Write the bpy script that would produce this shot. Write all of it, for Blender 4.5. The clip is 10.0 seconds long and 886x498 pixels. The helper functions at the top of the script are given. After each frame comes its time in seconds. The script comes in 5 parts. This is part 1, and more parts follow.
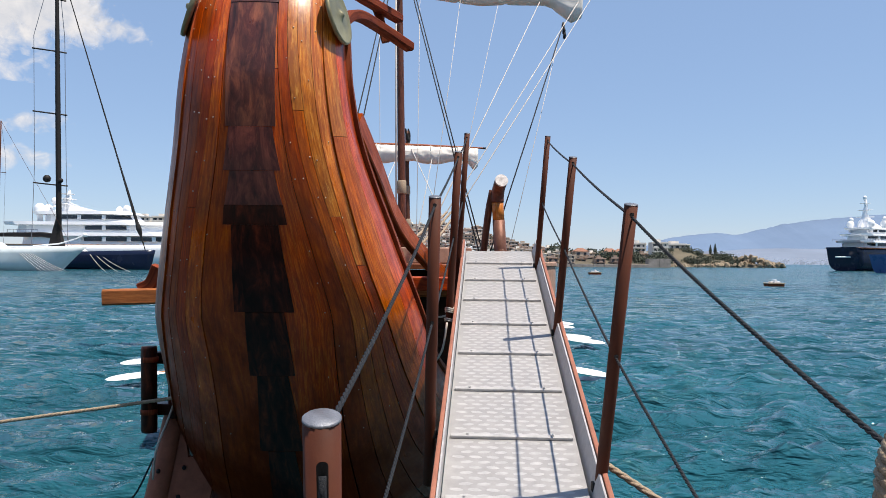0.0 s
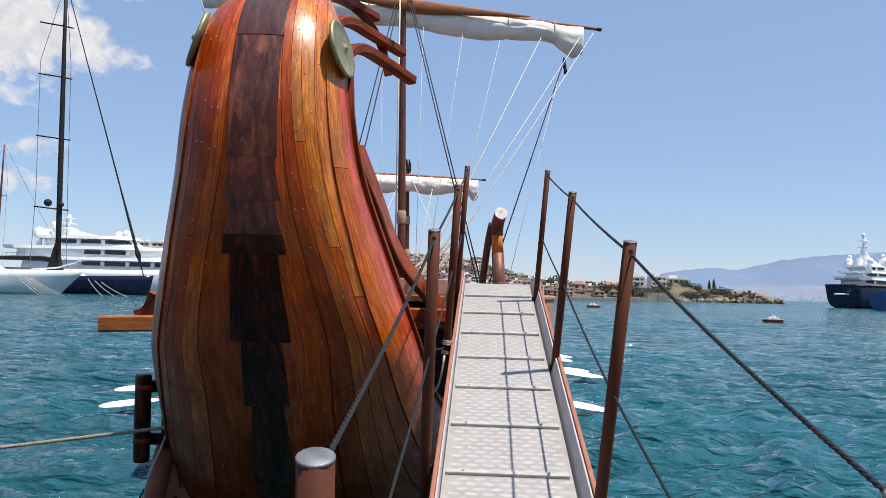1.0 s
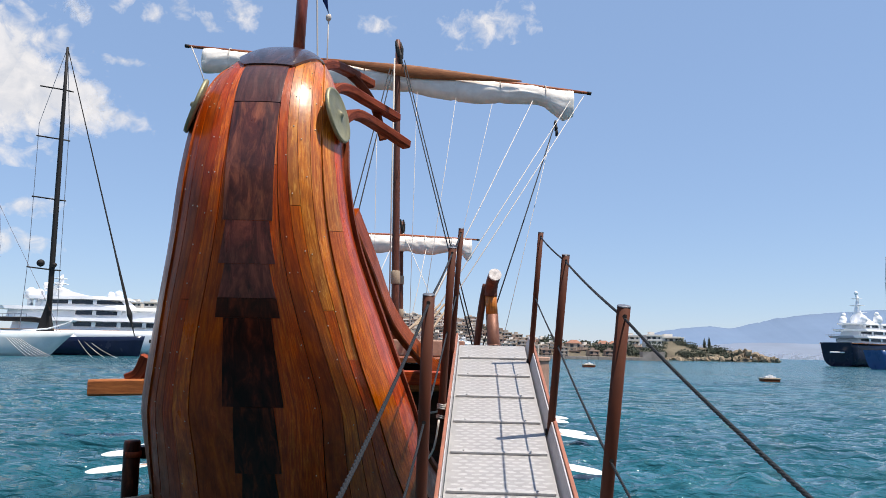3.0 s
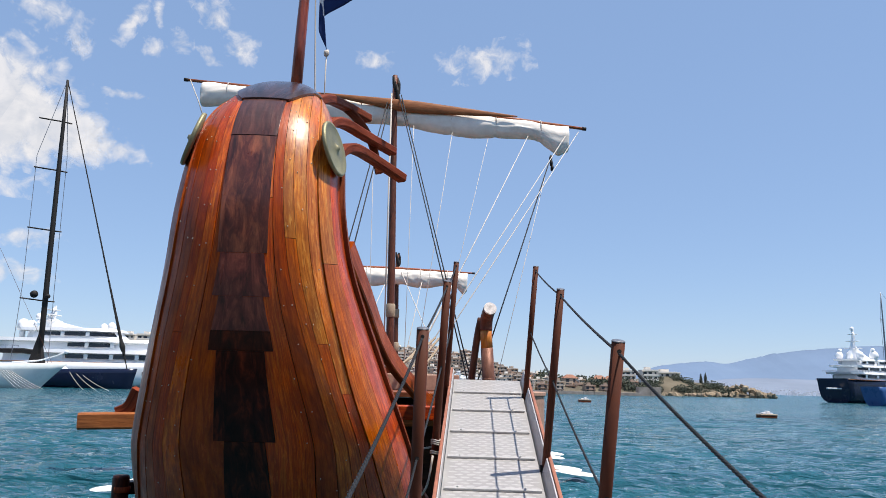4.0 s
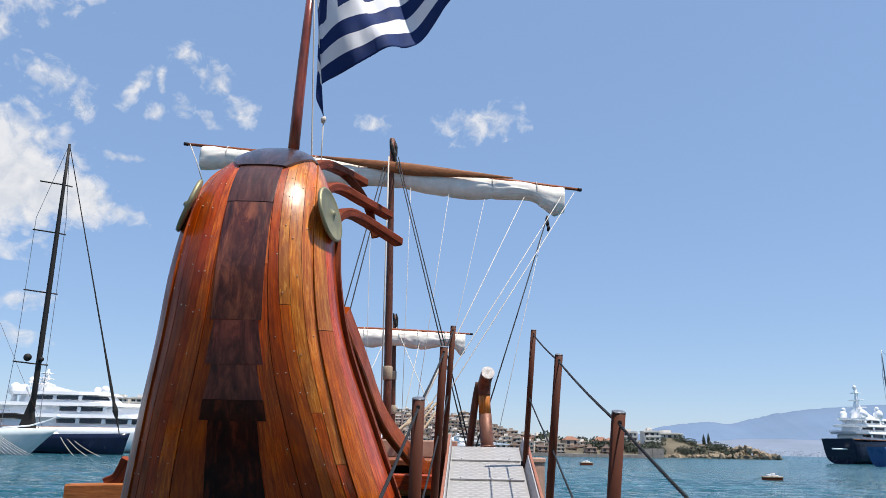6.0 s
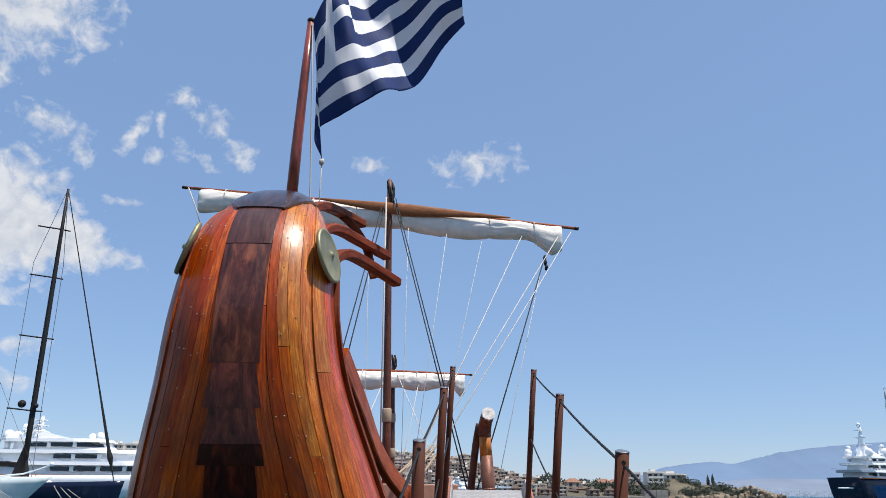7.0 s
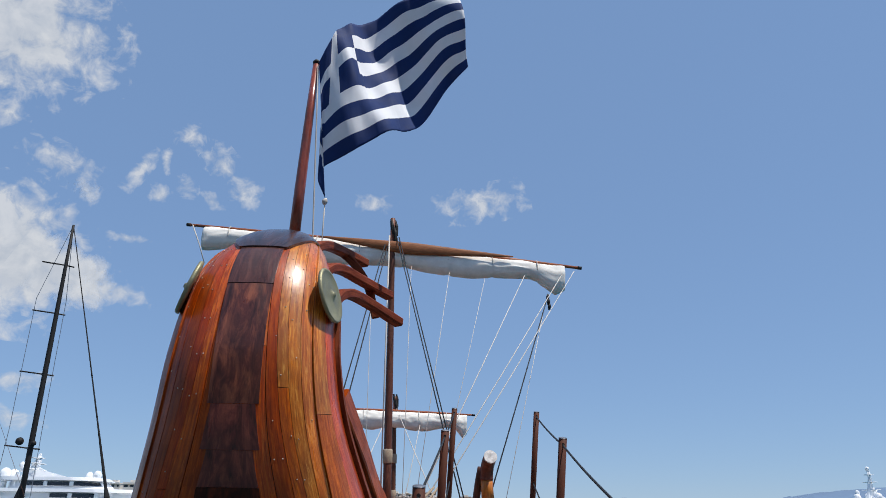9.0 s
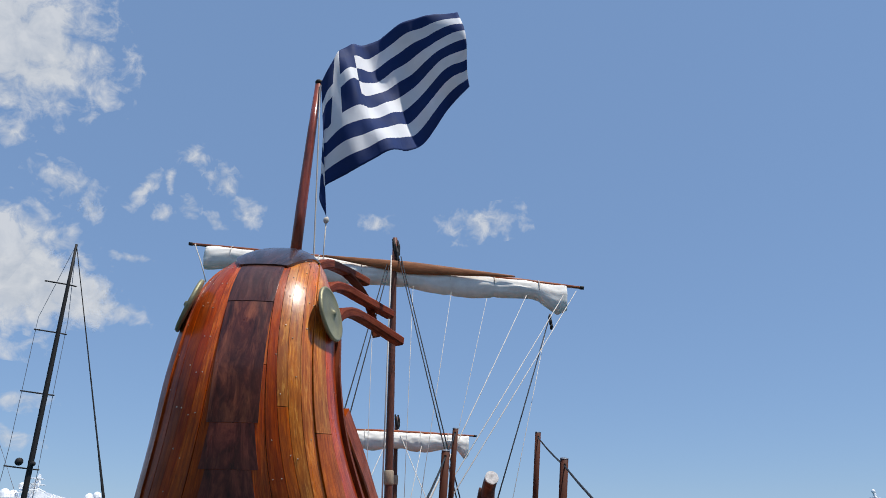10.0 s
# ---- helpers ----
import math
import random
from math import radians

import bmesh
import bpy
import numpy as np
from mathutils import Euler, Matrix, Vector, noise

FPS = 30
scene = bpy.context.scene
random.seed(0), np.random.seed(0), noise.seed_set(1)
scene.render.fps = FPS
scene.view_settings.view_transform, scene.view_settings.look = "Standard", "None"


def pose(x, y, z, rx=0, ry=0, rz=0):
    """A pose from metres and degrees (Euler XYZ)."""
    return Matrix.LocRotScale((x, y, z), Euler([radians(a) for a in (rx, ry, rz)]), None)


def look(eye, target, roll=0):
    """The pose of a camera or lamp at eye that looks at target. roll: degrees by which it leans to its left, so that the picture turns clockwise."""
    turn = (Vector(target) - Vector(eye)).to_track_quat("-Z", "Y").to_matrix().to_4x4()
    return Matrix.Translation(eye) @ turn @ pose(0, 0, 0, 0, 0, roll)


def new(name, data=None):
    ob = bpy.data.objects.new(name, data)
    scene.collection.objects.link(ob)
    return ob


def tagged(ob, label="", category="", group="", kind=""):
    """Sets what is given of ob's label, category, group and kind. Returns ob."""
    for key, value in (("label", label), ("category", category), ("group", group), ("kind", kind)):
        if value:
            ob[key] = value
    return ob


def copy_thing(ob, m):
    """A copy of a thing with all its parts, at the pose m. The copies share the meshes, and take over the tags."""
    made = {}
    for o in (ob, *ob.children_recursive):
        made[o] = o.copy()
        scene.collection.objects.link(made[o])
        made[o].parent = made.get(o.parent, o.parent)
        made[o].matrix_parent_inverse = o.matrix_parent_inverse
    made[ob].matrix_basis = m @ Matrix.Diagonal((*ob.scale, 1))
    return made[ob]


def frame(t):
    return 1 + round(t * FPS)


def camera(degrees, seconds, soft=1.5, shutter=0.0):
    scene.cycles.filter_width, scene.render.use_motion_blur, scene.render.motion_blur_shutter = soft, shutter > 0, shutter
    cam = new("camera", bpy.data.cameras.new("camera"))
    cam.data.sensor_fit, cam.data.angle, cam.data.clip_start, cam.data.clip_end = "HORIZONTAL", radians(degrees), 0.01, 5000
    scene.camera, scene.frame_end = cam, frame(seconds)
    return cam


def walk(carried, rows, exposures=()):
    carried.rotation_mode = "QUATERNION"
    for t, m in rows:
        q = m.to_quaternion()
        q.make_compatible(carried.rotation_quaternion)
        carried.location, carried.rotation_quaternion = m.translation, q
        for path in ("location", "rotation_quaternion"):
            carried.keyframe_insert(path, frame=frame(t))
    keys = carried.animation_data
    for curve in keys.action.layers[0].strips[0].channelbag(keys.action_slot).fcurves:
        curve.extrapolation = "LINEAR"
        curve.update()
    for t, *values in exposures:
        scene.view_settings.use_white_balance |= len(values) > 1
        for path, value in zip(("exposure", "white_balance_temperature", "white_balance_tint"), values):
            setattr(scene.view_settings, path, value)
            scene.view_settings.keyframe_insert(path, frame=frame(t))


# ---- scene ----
cam = camera(63.0, 10.0, soft=0.85)
PATH = [
    (0.0, pose(0.000, 0.000, 2.700, 90.94, -0.50, 0.00)),
    (0.5, pose(0.001, 0.002, 2.707, 92.16, -0.97, -0.06)),
    (1.0, pose(0.000, 0.002, 2.713, 93.35, -1.46, -0.12)),
    (1.5, pose(-0.002, 0.000, 2.720, 94.54, -1.39, -0.19)),
    (2.0, pose(-0.001, -0.007, 2.727, 95.64, -1.18, -0.26)),
    (2.5, pose(-0.002, -0.011, 2.732, 96.81, -1.11, -0.39)),
    (4.0, pose(0.003, -0.014, 2.735, 100.69, -1.51, -0.97)),
    (4.5, pose(0.011, -0.007, 2.745, 102.01, -1.49, -1.02)),
    (5.0, pose(0.014, 0.001, 2.760, 103.01, -1.32, -1.02)),
    (6.5, pose(0.008, 0.006, 2.773, 106.97, -0.89, -1.16)),
    (7.0, pose(0.006, 0.006, 2.769, 108.62, -0.47, -1.06)),
    (7.5, pose(0.006, 0.000, 2.766, 109.78, -0.64, -1.03)),
    (8.0, pose(0.004, 0.006, 2.768, 110.04, -0.95, -1.09)),
    (8.5, pose(0.007, 0.011, 2.777, 110.67, -0.84, -1.02)),
    (9.0, pose(0.012, 0.011, 2.787, 111.64, -0.88, -0.95)),
    (9.5, pose(0.019, 0.012, 2.785, 112.56, -0.89, -0.86)),
    (10.0, pose(0.021, 0.018, 2.781, 113.21, -1.02, -0.82)),
]
walk(cam, PATH, exposures=[(0, 0.28, 6850, 12), (2.5, 0.32, 6800, 12), (5, 0.28, 6600, 11), (6.5, 0.24, 6500, 10), (7, 0.15, 6400, 10), (7.5, -0.03, 6250, 9), (10, -0.10, 6250, 9)])

# ---- world and sun ----
SUN_DIR = Vector((0.33, -0.20, 1.0)).normalized()
world = bpy.data.worlds.new("world")
scene.world = world
world.use_nodes = True
wn = world.node_tree
sky = wn.nodes.new("ShaderNodeTexSky")
sky.sky_type = "NISHITA"
sky.sun_disc = False
sky.sun_elevation = math.asin(SUN_DIR.z)
sky.sun_rotation = math.atan2(SUN_DIR.x, SUN_DIR.y)
sky.air_density, sky.dust_density, sky.ozone_density = 1.0, 0.15, 3.0
veil = wn.nodes.new("ShaderNodeMix")
veil.data_type = "RGBA"
veil.inputs[0].default_value = 0.52
veil.inputs[7].default_value = (2.6, 4.1, 6.9, 1)
wn.links.new(sky.outputs[0], veil.inputs[6])
wn.links.new(veil.outputs[2], wn.nodes["Background"].inputs[0])
wn.nodes["Background"].inputs[1].default_value = 0.108
sun = new("sun", bpy.data.lights.new("sun", "SUN"))
sun.data.energy, sun.data.angle, sun.data.color = 5.0, radians(0.55), (1.0, 0.94, 0.86)
sun.matrix_world = look((0, 0, 60), Vector((0, 0, 60)) - SUN_DIR)


# ---- materials ----
def mat(name, rough=0.5, metal=0.0, coat=0.0):
    m = bpy.data.materials.new(name)
    m.use_nodes = True
    b = m.node_tree.nodes["Principled BSDF"]
    b.inputs["Roughness"].default_value = rough
    b.inputs["Metallic"].default_value = metal
    b.inputs["Coat Weight"].default_value = coat
    b.inputs["Coat Roughness"].default_value = 0.22
    b.inputs["Specular IOR Level"].default_value = 0.32
    return m, m.node_tree, b


def node(nt, kind, **sockets):
    n = nt.nodes.new(kind)
    for k, v in sockets.items():
        n.inputs[k.replace("_", " ")].default_value = v
    return n


def coords(nt, source, scale):
    tc = nt.nodes.new("ShaderNodeTexCoord")
    mp = node(nt, "ShaderNodeMapping", Scale=scale)
    nt.links.new(tc.outputs[source], mp.inputs[0])
    return mp.outputs[0]


def tex_noise(nt, vec, scale, detail=4.0, rough=0.6, distortion=0.0):
    n = node(nt, "ShaderNodeTexNoise", Scale=scale, Detail=detail, Roughness=rough, Distortion=distortion)
    nt.links.new(vec, n.inputs["Vector"])
    return n.outputs["Fac"]


def ramp(nt, fac, *stops):
    r = nt.nodes.new("ShaderNodeValToRGB")
    el = r.color_ramp.elements
    while len(el) < len(stops):
        el.new(0.5)
    for e, (p, c) in zip(el, stops):
        e.position, e.color = p, (*c, 1)
    nt.links.new(fac, r.inputs[0])
    return r.outputs[0]


def mixc(nt, fac, a, b, mode="MIX"):
    n = nt.nodes.new("ShaderNodeMix")
    n.data_type, n.blend_type = "RGBA", mode
    for sock, v in ((n.inputs[0], fac), (n.inputs[6], a), (n.inputs[7], b)):
        if isinstance(v, bpy.types.NodeSocket):
            nt.links.new(v, sock)
        elif isinstance(v, (int, float)):
            sock.default_value = v
        else:
            sock.default_value = (*v, 1)
    return n.outputs[2]


def calc(nt, op, a, b=0.0):
    n = nt.nodes.new("ShaderNodeMath")
    n.operation = op
    for sock, v in zip(n.inputs, (a, b)):
        if isinstance(v, bpy.types.NodeSocket):
            nt.links.new(v, sock)
        else:
            sock.default_value = v
    return n.outputs[0]


def bump(nt, b, height, strength, distance=0.01):
    n = node(nt, "ShaderNodeBump", Strength=strength, Distance=distance)
    nt.links.new(height, n.inputs["Height"])
    nt.links.new(n.outputs[0], b.inputs["Normal"])


def wood(name, dark, mid, light, rough=0.35, coat=0.6, source="UV", across=45.0, vary=0.35, blotch=0.5, coat_rough=0.16, upright=False, worn=0.0, tar_shade=False):
    """Varnished timber: grain along the first texture axis, a tone for each board, stains."""
    m, nt, b = mat(name, rough, 0, coat)
    b.inputs["Coat Roughness"].default_value = coat_rough
    info = nt.nodes.new("ShaderNodeObjectInfo")
    tc = nt.nodes.new("ShaderNodeTexCoord")
    sh = nt.nodes.new("ShaderNodeVectorMath")
    sh.operation = "MULTIPLY_ADD"
    cx = nt.nodes.new("ShaderNodeCombineXYZ")
    nt.links.new(info.outputs["Random"], cx.inputs[0])
    nt.links.new(info.outputs["Random"], cx.inputs[1])
    nt.links.new(info.outputs["Random"], cx.inputs[2])
    nt.links.new(cx.outputs[0], sh.inputs[0])
    sh.inputs[1].default_value = (17, 9, 5)
    nt.links.new(tc.outputs[source], sh.inputs[2])
    mp = node(nt, "ShaderNodeMapping", Scale=(4.6, across * 1.6, across * 1.6) if not upright else (across * 1.6, across * 1.6, 4.6))
    nt.links.new(sh.outputs[0], mp.inputs[0])
    grain = tex_noise(nt, mp.outputs[0], 1.0, 6, 0.65, 0.6)
    mp2 = node(nt, "ShaderNodeMapping", Scale=(2.2, 7.0, 7.0) if not upright else (7.0, 7.0, 2.2))
    nt.links.new(sh.outputs[0], mp2.inputs[0])
    stain = tex_noise(nt, mp2.outputs[0], 1.6, 5, 0.6)
    col = ramp(nt, grain, (0.33, dark), (0.5, mid), (0.67, light))
    tone = calc(nt, "MULTIPLY_ADD", info.outputs["Random"], vary)
    tone.node.inputs[2].default_value = 1.0 - vary * 0.5
    hsv = node(nt, "ShaderNodeHueSaturation")
    nt.links.new(col, hsv.inputs["Color"])
    nt.links.new(tone, hsv.inputs["Value"])
    hsv.inputs["Saturation"].default_value = 1.03
    hue = calc(nt, "MULTIPLY_ADD", info.outputs["Random"], -0.016)
    hue.node.inputs[2].default_value = 0.504
    nt.links.new(hue, hsv.inputs["Hue"])
    out = mixc(nt, ramp(nt, stain, (0.35, (0, 0, 0)), (0.75, (blotch,) * 3)), hsv.outputs[0], tuple(c * 0.45 for c in dark))
    if worn:
        # flakes of bleached varnish along the grain
        mp3 = node(nt, "ShaderNodeMapping", Scale=(9.0, 55.0, 55.0))
        nt.links.new(sh.outputs[0], mp3.inputs[0])
        flake = tex_noise(nt, mp3.outputs[0], 1.0, 5, 0.7, 0.3)
        out = mixc(nt, ramp(nt, flake, (0.56, (0, 0, 0)), (0.68, (worn,) * 3)), out, tuple(min(1, c * 1.25) for c in light))
        out = mixc(nt, ramp(nt, flake, (0.30, (worn * 1.4,) * 3), (0.42, (0, 0, 0))), out, tuple(c * 0.3 for c in dark))
    if tar_shade:
        # tar with the overhang's shade painted in, up to a ragged line above water
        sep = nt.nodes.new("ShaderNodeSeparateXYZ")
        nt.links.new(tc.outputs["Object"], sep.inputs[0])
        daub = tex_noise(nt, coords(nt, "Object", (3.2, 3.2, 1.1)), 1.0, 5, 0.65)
        tar_shade_line = calc(nt, "ADD", sep.outputs[2], calc(nt, "MULTIPLY", daub, 1.5))
        tar_shade_mask = ramp(nt, calc(nt, "MULTIPLY", tar_shade_line, 0.25), (0.50, (0.86,) * 3), (0.74, (0, 0, 0)))
        out = mixc(nt, tar_shade_mask, out, (0.070, 0.011, 0.003))
        bare = calc(nt, "SUBTRACT", 1.0, tar_shade_mask)
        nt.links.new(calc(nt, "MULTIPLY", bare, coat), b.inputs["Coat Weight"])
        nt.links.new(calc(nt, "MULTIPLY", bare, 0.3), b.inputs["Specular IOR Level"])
    nt.links.new(out, b.inputs["Base Color"])
    rg = ramp(nt, stain, (0.3, (rough - 0.1,) * 3), (0.7, (rough + 0.2,) * 3))
    nt.links.new(rg, b.inputs["Roughness"])
    wave = tex_noise(nt, sh.outputs[0], 13.0, 3, 0.5)
    bump(nt, b, calc(nt, "ADD", grain, calc(nt, "MULTIPLY", wave, 2.4)), 0.3, 0.004)
    return m


def plain(name, colour, rough=0.5, metal=0.0, coat=0.0, scale=6.0, vary=0.25, fine=0.0, source="Object"):
    """Paint, cloth, metal or stone: one colour, broken by broad and fine variation."""
    m, nt, b = mat(name, rough, metal, coat)
    v = coords(nt, source, (1, 1, 1))
    n1 = tex_noise(nt, v, scale, 5, 0.65)
    lo, hi = tuple(c * (1 - vary) for c in colour), tuple(min(1, c * (1 + vary * 0.6)) for c in colour)
    nt.links.new(ramp(nt, n1, (0.3, lo), (0.7, hi)), b.inputs["Base Color"])
    rg = ramp(nt, n1, (0.3, (max(0.03, rough - 0.08),) * 3), (0.7, (min(1, rough + 0.12),) * 3))
    nt.links.new(rg, b.inputs["Roughness"])
    if fine:
        bump(nt, b, tex_noise(nt, v, scale * 9, 3), fine, 0.01)
    return m


PLANK = wood("hull plank", (0.23, 0.033, 0.005), (0.45, 0.069, 0.010), (0.60, 0.128, 0.020), 0.38, 0.22, vary=0.16, blotch=0.8, coat_rough=0.2, worn=0.3, tar_shade=True)
HONEYPLANK = wood("honey hull plank", (0.31, 0.048, 0.006), (0.63, 0.108, 0.013), (0.87, 0.24, 0.036), 0.34, 0.5, vary=0.14, blotch=0.8, coat_rough=0.24, worn=0.35, tar_shade=True)
# yellower upper boards of the right side, their sunlit look included in the colour
PALEPLANK = wood("pale honey hull plank", (0.37, 0.085, 0.014), (0.70, 0.20, 0.034), (0.94, 0.40, 0.085), 0.32, 0.6, vary=0.2, blotch=0.75, coat_rough=0.26, worn=0.4)
REDPLANK = wood("dark red hull plank", (0.20, 0.027, 0.004), (0.40, 0.055, 0.008), (0.53, 0.098, 0.014), 0.38, 0.22, vary=0.12, blotch=0.75, coat_rough=0.2, worn=0.25, tar_shade=True)
CROWNWOOD = wood("crown timber", (0.045, 0.017, 0.014), (0.10, 0.036, 0.028), (0.17, 0.066, 0.050), 0.3, 0.5, across=18, vary=0.2)
WALE = wood("wale timber", (0.10, 0.022, 0.008), (0.21, 0.052, 0.018), (0.30, 0.085, 0.03), 0.6, 0.0, vary=0.3)
CAPWOOD = wood("shade-dark cap timber", (0.022, 0.012, 0.012), (0.045, 0.022, 0.021), (0.08, 0.036, 0.032), 0.25, 0.6, across=14, vary=0.1)
PLUMWOOD = wood("plum-stained sternpost timber", (0.036, 0.012, 0.010), (0.125, 0.036, 0.026), (0.32, 0.105, 0.058), 0.36, 0.35, across=11, vary=0.2, blotch=0.7, worn=0.25)
DARKWOOD = wood("sternpost timber", (0.013, 0.004, 0.002), (0.046, 0.011, 0.005), (0.15, 0.035, 0.012), 0.4, 0.2, across=11, vary=0.5, blotch=0.8)
TIMBER = wood("oiled timber", (0.14, 0.040, 0.015), (0.30, 0.090, 0.030), (0.42, 0.15, 0.05), 0.5, 0.08, "Object", 30)
HONEY = wood("honey timber", (0.34, 0.12, 0.035), (0.56, 0.23, 0.065), (0.70, 0.33, 0.11), 0.45, 0.1, "Object", 30)
for low_gloss in (DARKWOOD, WALE):
    low_gloss.node_tree.nodes["Principled BSDF"].inputs["Specular IOR Level"].default_value = 0.15
BARESPAR = wood("bare spar timber", (0.22, 0.070, 0.025), (0.33, 0.115, 0.042), (0.42, 0.17, 0.07), 0.55, 0.0, "Object", 25)
SPAR = wood("spar timber", (0.07, 0.025, 0.014), (0.13, 0.045, 0.024), (0.19, 0.07, 0.035), 0.5, 0.05, "Object", 25, upright=True)
HONEYPOST = wood("honey post timber", (0.40, 0.12, 0.026), (0.60, 0.20, 0.043), (0.74, 0.28, 0.07), 0.4, 0.2, "Object", 30, blotch=0.3, upright=True)
BEAMWOOD = wood("weathered beam timber", (0.20, 0.075, 0.022), (0.36, 0.14, 0.038), (0.46, 0.20, 0.06), 0.5, 0.05, "Object", 30)
# near-black: the shade inside the hull is put into this colour
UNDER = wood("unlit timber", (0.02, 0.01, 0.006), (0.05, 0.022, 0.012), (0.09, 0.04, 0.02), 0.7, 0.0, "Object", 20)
POSTPAINT = plain("brown post paint", (0.088, 0.0215, 0.0075), 0.68, 0, 0.0, 9, 0.2, 0.05)
KERBPAINT = plain("red-brown kerb paint", (0.34, 0.135, 0.085), 0.55, 0, 0.0, 12, 0.25, 0.1)
COAMING = plain("faded pink paint", (0.42, 0.26, 0.19), 0.6, 0, 0.0, 12, 0.25, 0.1)
SLEEVE = plain("dull copper-brown leather", (0.19, 0.082, 0.053), 0.45, 0.25, 0.0, 14, 0.3, 0.15)
ALU = plain("chequered aluminium", (0.35, 0.34, 0.33), 0.45, 0.12, 0, 14, 0.16, 0.12)
ALU3 = plain("bright aluminium bar", (0.45, 0.44, 0.43), 0.4, 0.1, 0, 20, 0.2, 0.1)
ALU2 = plain("worn aluminium", (0.44, 0.43, 0.43), 0.5, 0.1, 0, 20, 0.2, 0.1)
STEEL = plain("grey steel cap", (0.20, 0.21, 0.235), 0.4, 0.4, 0, 25, 0.35, 0.2)
ROPEBLACK = plain("black rope", (0.018, 0.021, 0.026), 0.7, 0, 0, 90, 0.5, 0.5)
HEMP = plain("pale hemp rope", (0.40, 0.31, 0.22), 0.9, 0, 0, 60, 0.3, 0.5)
LINE = plain("pale rigging line", (0.56, 0.51, 0.45), 0.9, 0, 0, 60, 0.2)
CANVAS = plain("off-white canvas", (0.80, 0.76, 0.69), 0.95, 0, 0, 3, 0.14, 0.3)
BRASS = plain("aged brass", (0.30, 0.28, 0.17), 0.5, 0.55, 0, 8, 0.3, 0.25)
BLACK = plain("black fitting", (0.014, 0.012, 0.011), 0.65, 0, 0, 15, 0.4, 0.2)
WHITE = plain("white paint", (0.80, 0.80, 0.79), 0.4, 0, 0.2, 2, 0.06)
GELCOAT = plain("white gelcoat", (0.88, 0.88, 0.88), 0.2, 0, 0.4, 0.2, 0.05)
PALEBLUE = plain("pale blue topsides", (0.60, 0.66, 0.66), 0.25, 0, 0.2, 0.3, 0.08)
NAVY = plain("navy topsides", (0.006, 0.011, 0.035), 0.2, 0, 0.15, 0.3, 0.2)
BLUEHULL = plain("blue topsides", (0.03, 0.09, 0.24), 0.3, 0, 0.15, 0.3, 0.15)
SMOKED = plain("smoked glass", (0.015, 0.018, 0.022), 0.08, 0, 0.6, 0.5, 0.3)
CONCRETE = plain("quay concrete", (0.115, 0.11, 0.10), 0.9, 0, 0, 1.2, 0.3, 0.4)
RUDDERPAINT = plain("red-brown oar paint", (0.36, 0.115, 0.065), 0.55, 0, 0.05, 10, 0.3, 0.1)
BLOCKWALL = plain("blocking wall render", (0.34, 0.28, 0.22), 0.9, 0, 0, 0.4, 0.3, 0.3)
FLAGBLUE = plain("blue flag cloth", (0.006, 0.026, 0.12), 0.8, 0, 0, 5, 0.15, 0.1)
FLAGWHITE = plain("white flag cloth", (0.78, 0.78, 0.80), 0.8, 0, 0, 5, 0.06, 0.1)


def water_material():
    m, nt, b = mat("harbour water", 0.06)
    v = coords(nt, "Object", (0.75, 1.7, 1))
    big = tex_noise(nt, v, 0.05, 4, 0.6)
    nt.links.new(ramp(nt, big, (0.35, (0.0085, 0.066, 0.088)), (0.65, (0.0140, 0.109, 0.145))), b.inputs["Base Color"])
    # wavelets too small to model spread the reflections over the open harbour
    ln = nt.nodes.new("ShaderNodeVectorMath")
    ln.operation = "LENGTH"
    nt.links.new(coords(nt, "Object", (1, 1, 1)), ln.inputs[0])
    far = nt.nodes.new("ShaderNodeMapRange")
    nt.links.new(ln.outputs["Value"], far.inputs["Value"])
    for k, val in (("From Min", 30.0), ("From Max", 160.0), ("To Min", 0.06), ("To Max", 0.16)):
        far.inputs[k].default_value = val
    nt.links.new(far.outputs["Result"], b.inputs["Roughness"])
    b.inputs["IOR"].default_value = 1.33
    b.inputs["Specular IOR Level"].default_value = 0.6
    v2 = coords(nt, "Object", (0.62, 1.7, 1))
    fine = tex_noise(nt, v2, 3.2, 3, 0.5, 0.3)
    chop = tex_noise(nt, v2, 1.15, 4, 0.55, 0.3)
    h = calc(nt, "ADD", calc(nt, "MULTIPLY", fine, 0.9), calc(nt, "MULTIPLY", chop, 2.8))
    h = calc(nt, "ADD", h, calc(nt, "MULTIPLY", tex_noise(nt, v2, 0.22, 4, 0.6), 10.0))
    bump(nt, b, h, 1.0, 0.23)
    return m


WATER = water_material()


# ---- builders ----
def empty(name, label, category, group="", at=(0, 0, 0)):
    ob = new(name)
    ob.location = at
    ob.empty_display_size = 0.2
    return tagged(ob, label, category, group)


def finish(name, bm, material, smooth=False):
    me = bpy.data.meshes.new(name)
    bm.normal_update()
    bm.to_mesh(me)
    bm.free()
    for x in material if isinstance(material, (list, tuple)) else [material]:
        me.materials.append(x)
    if smooth:
        me.shade_smooth()
    return new(name, me)


def part(name, bm, material, parent, label="", smooth=False):
    ob = finish(name, bm, material, smooth)
    ob.parent = parent
    if not parent.parent:
        ob.matrix_parent_inverse = Matrix.Translation(-parent.location)
    if label:
        ob["label"] = label
    return ob


def alone(name, bm, material, label, category, group="", kind="", smooth=False):
    return tagged(finish(name, bm, material, smooth), label, category, group, kind)


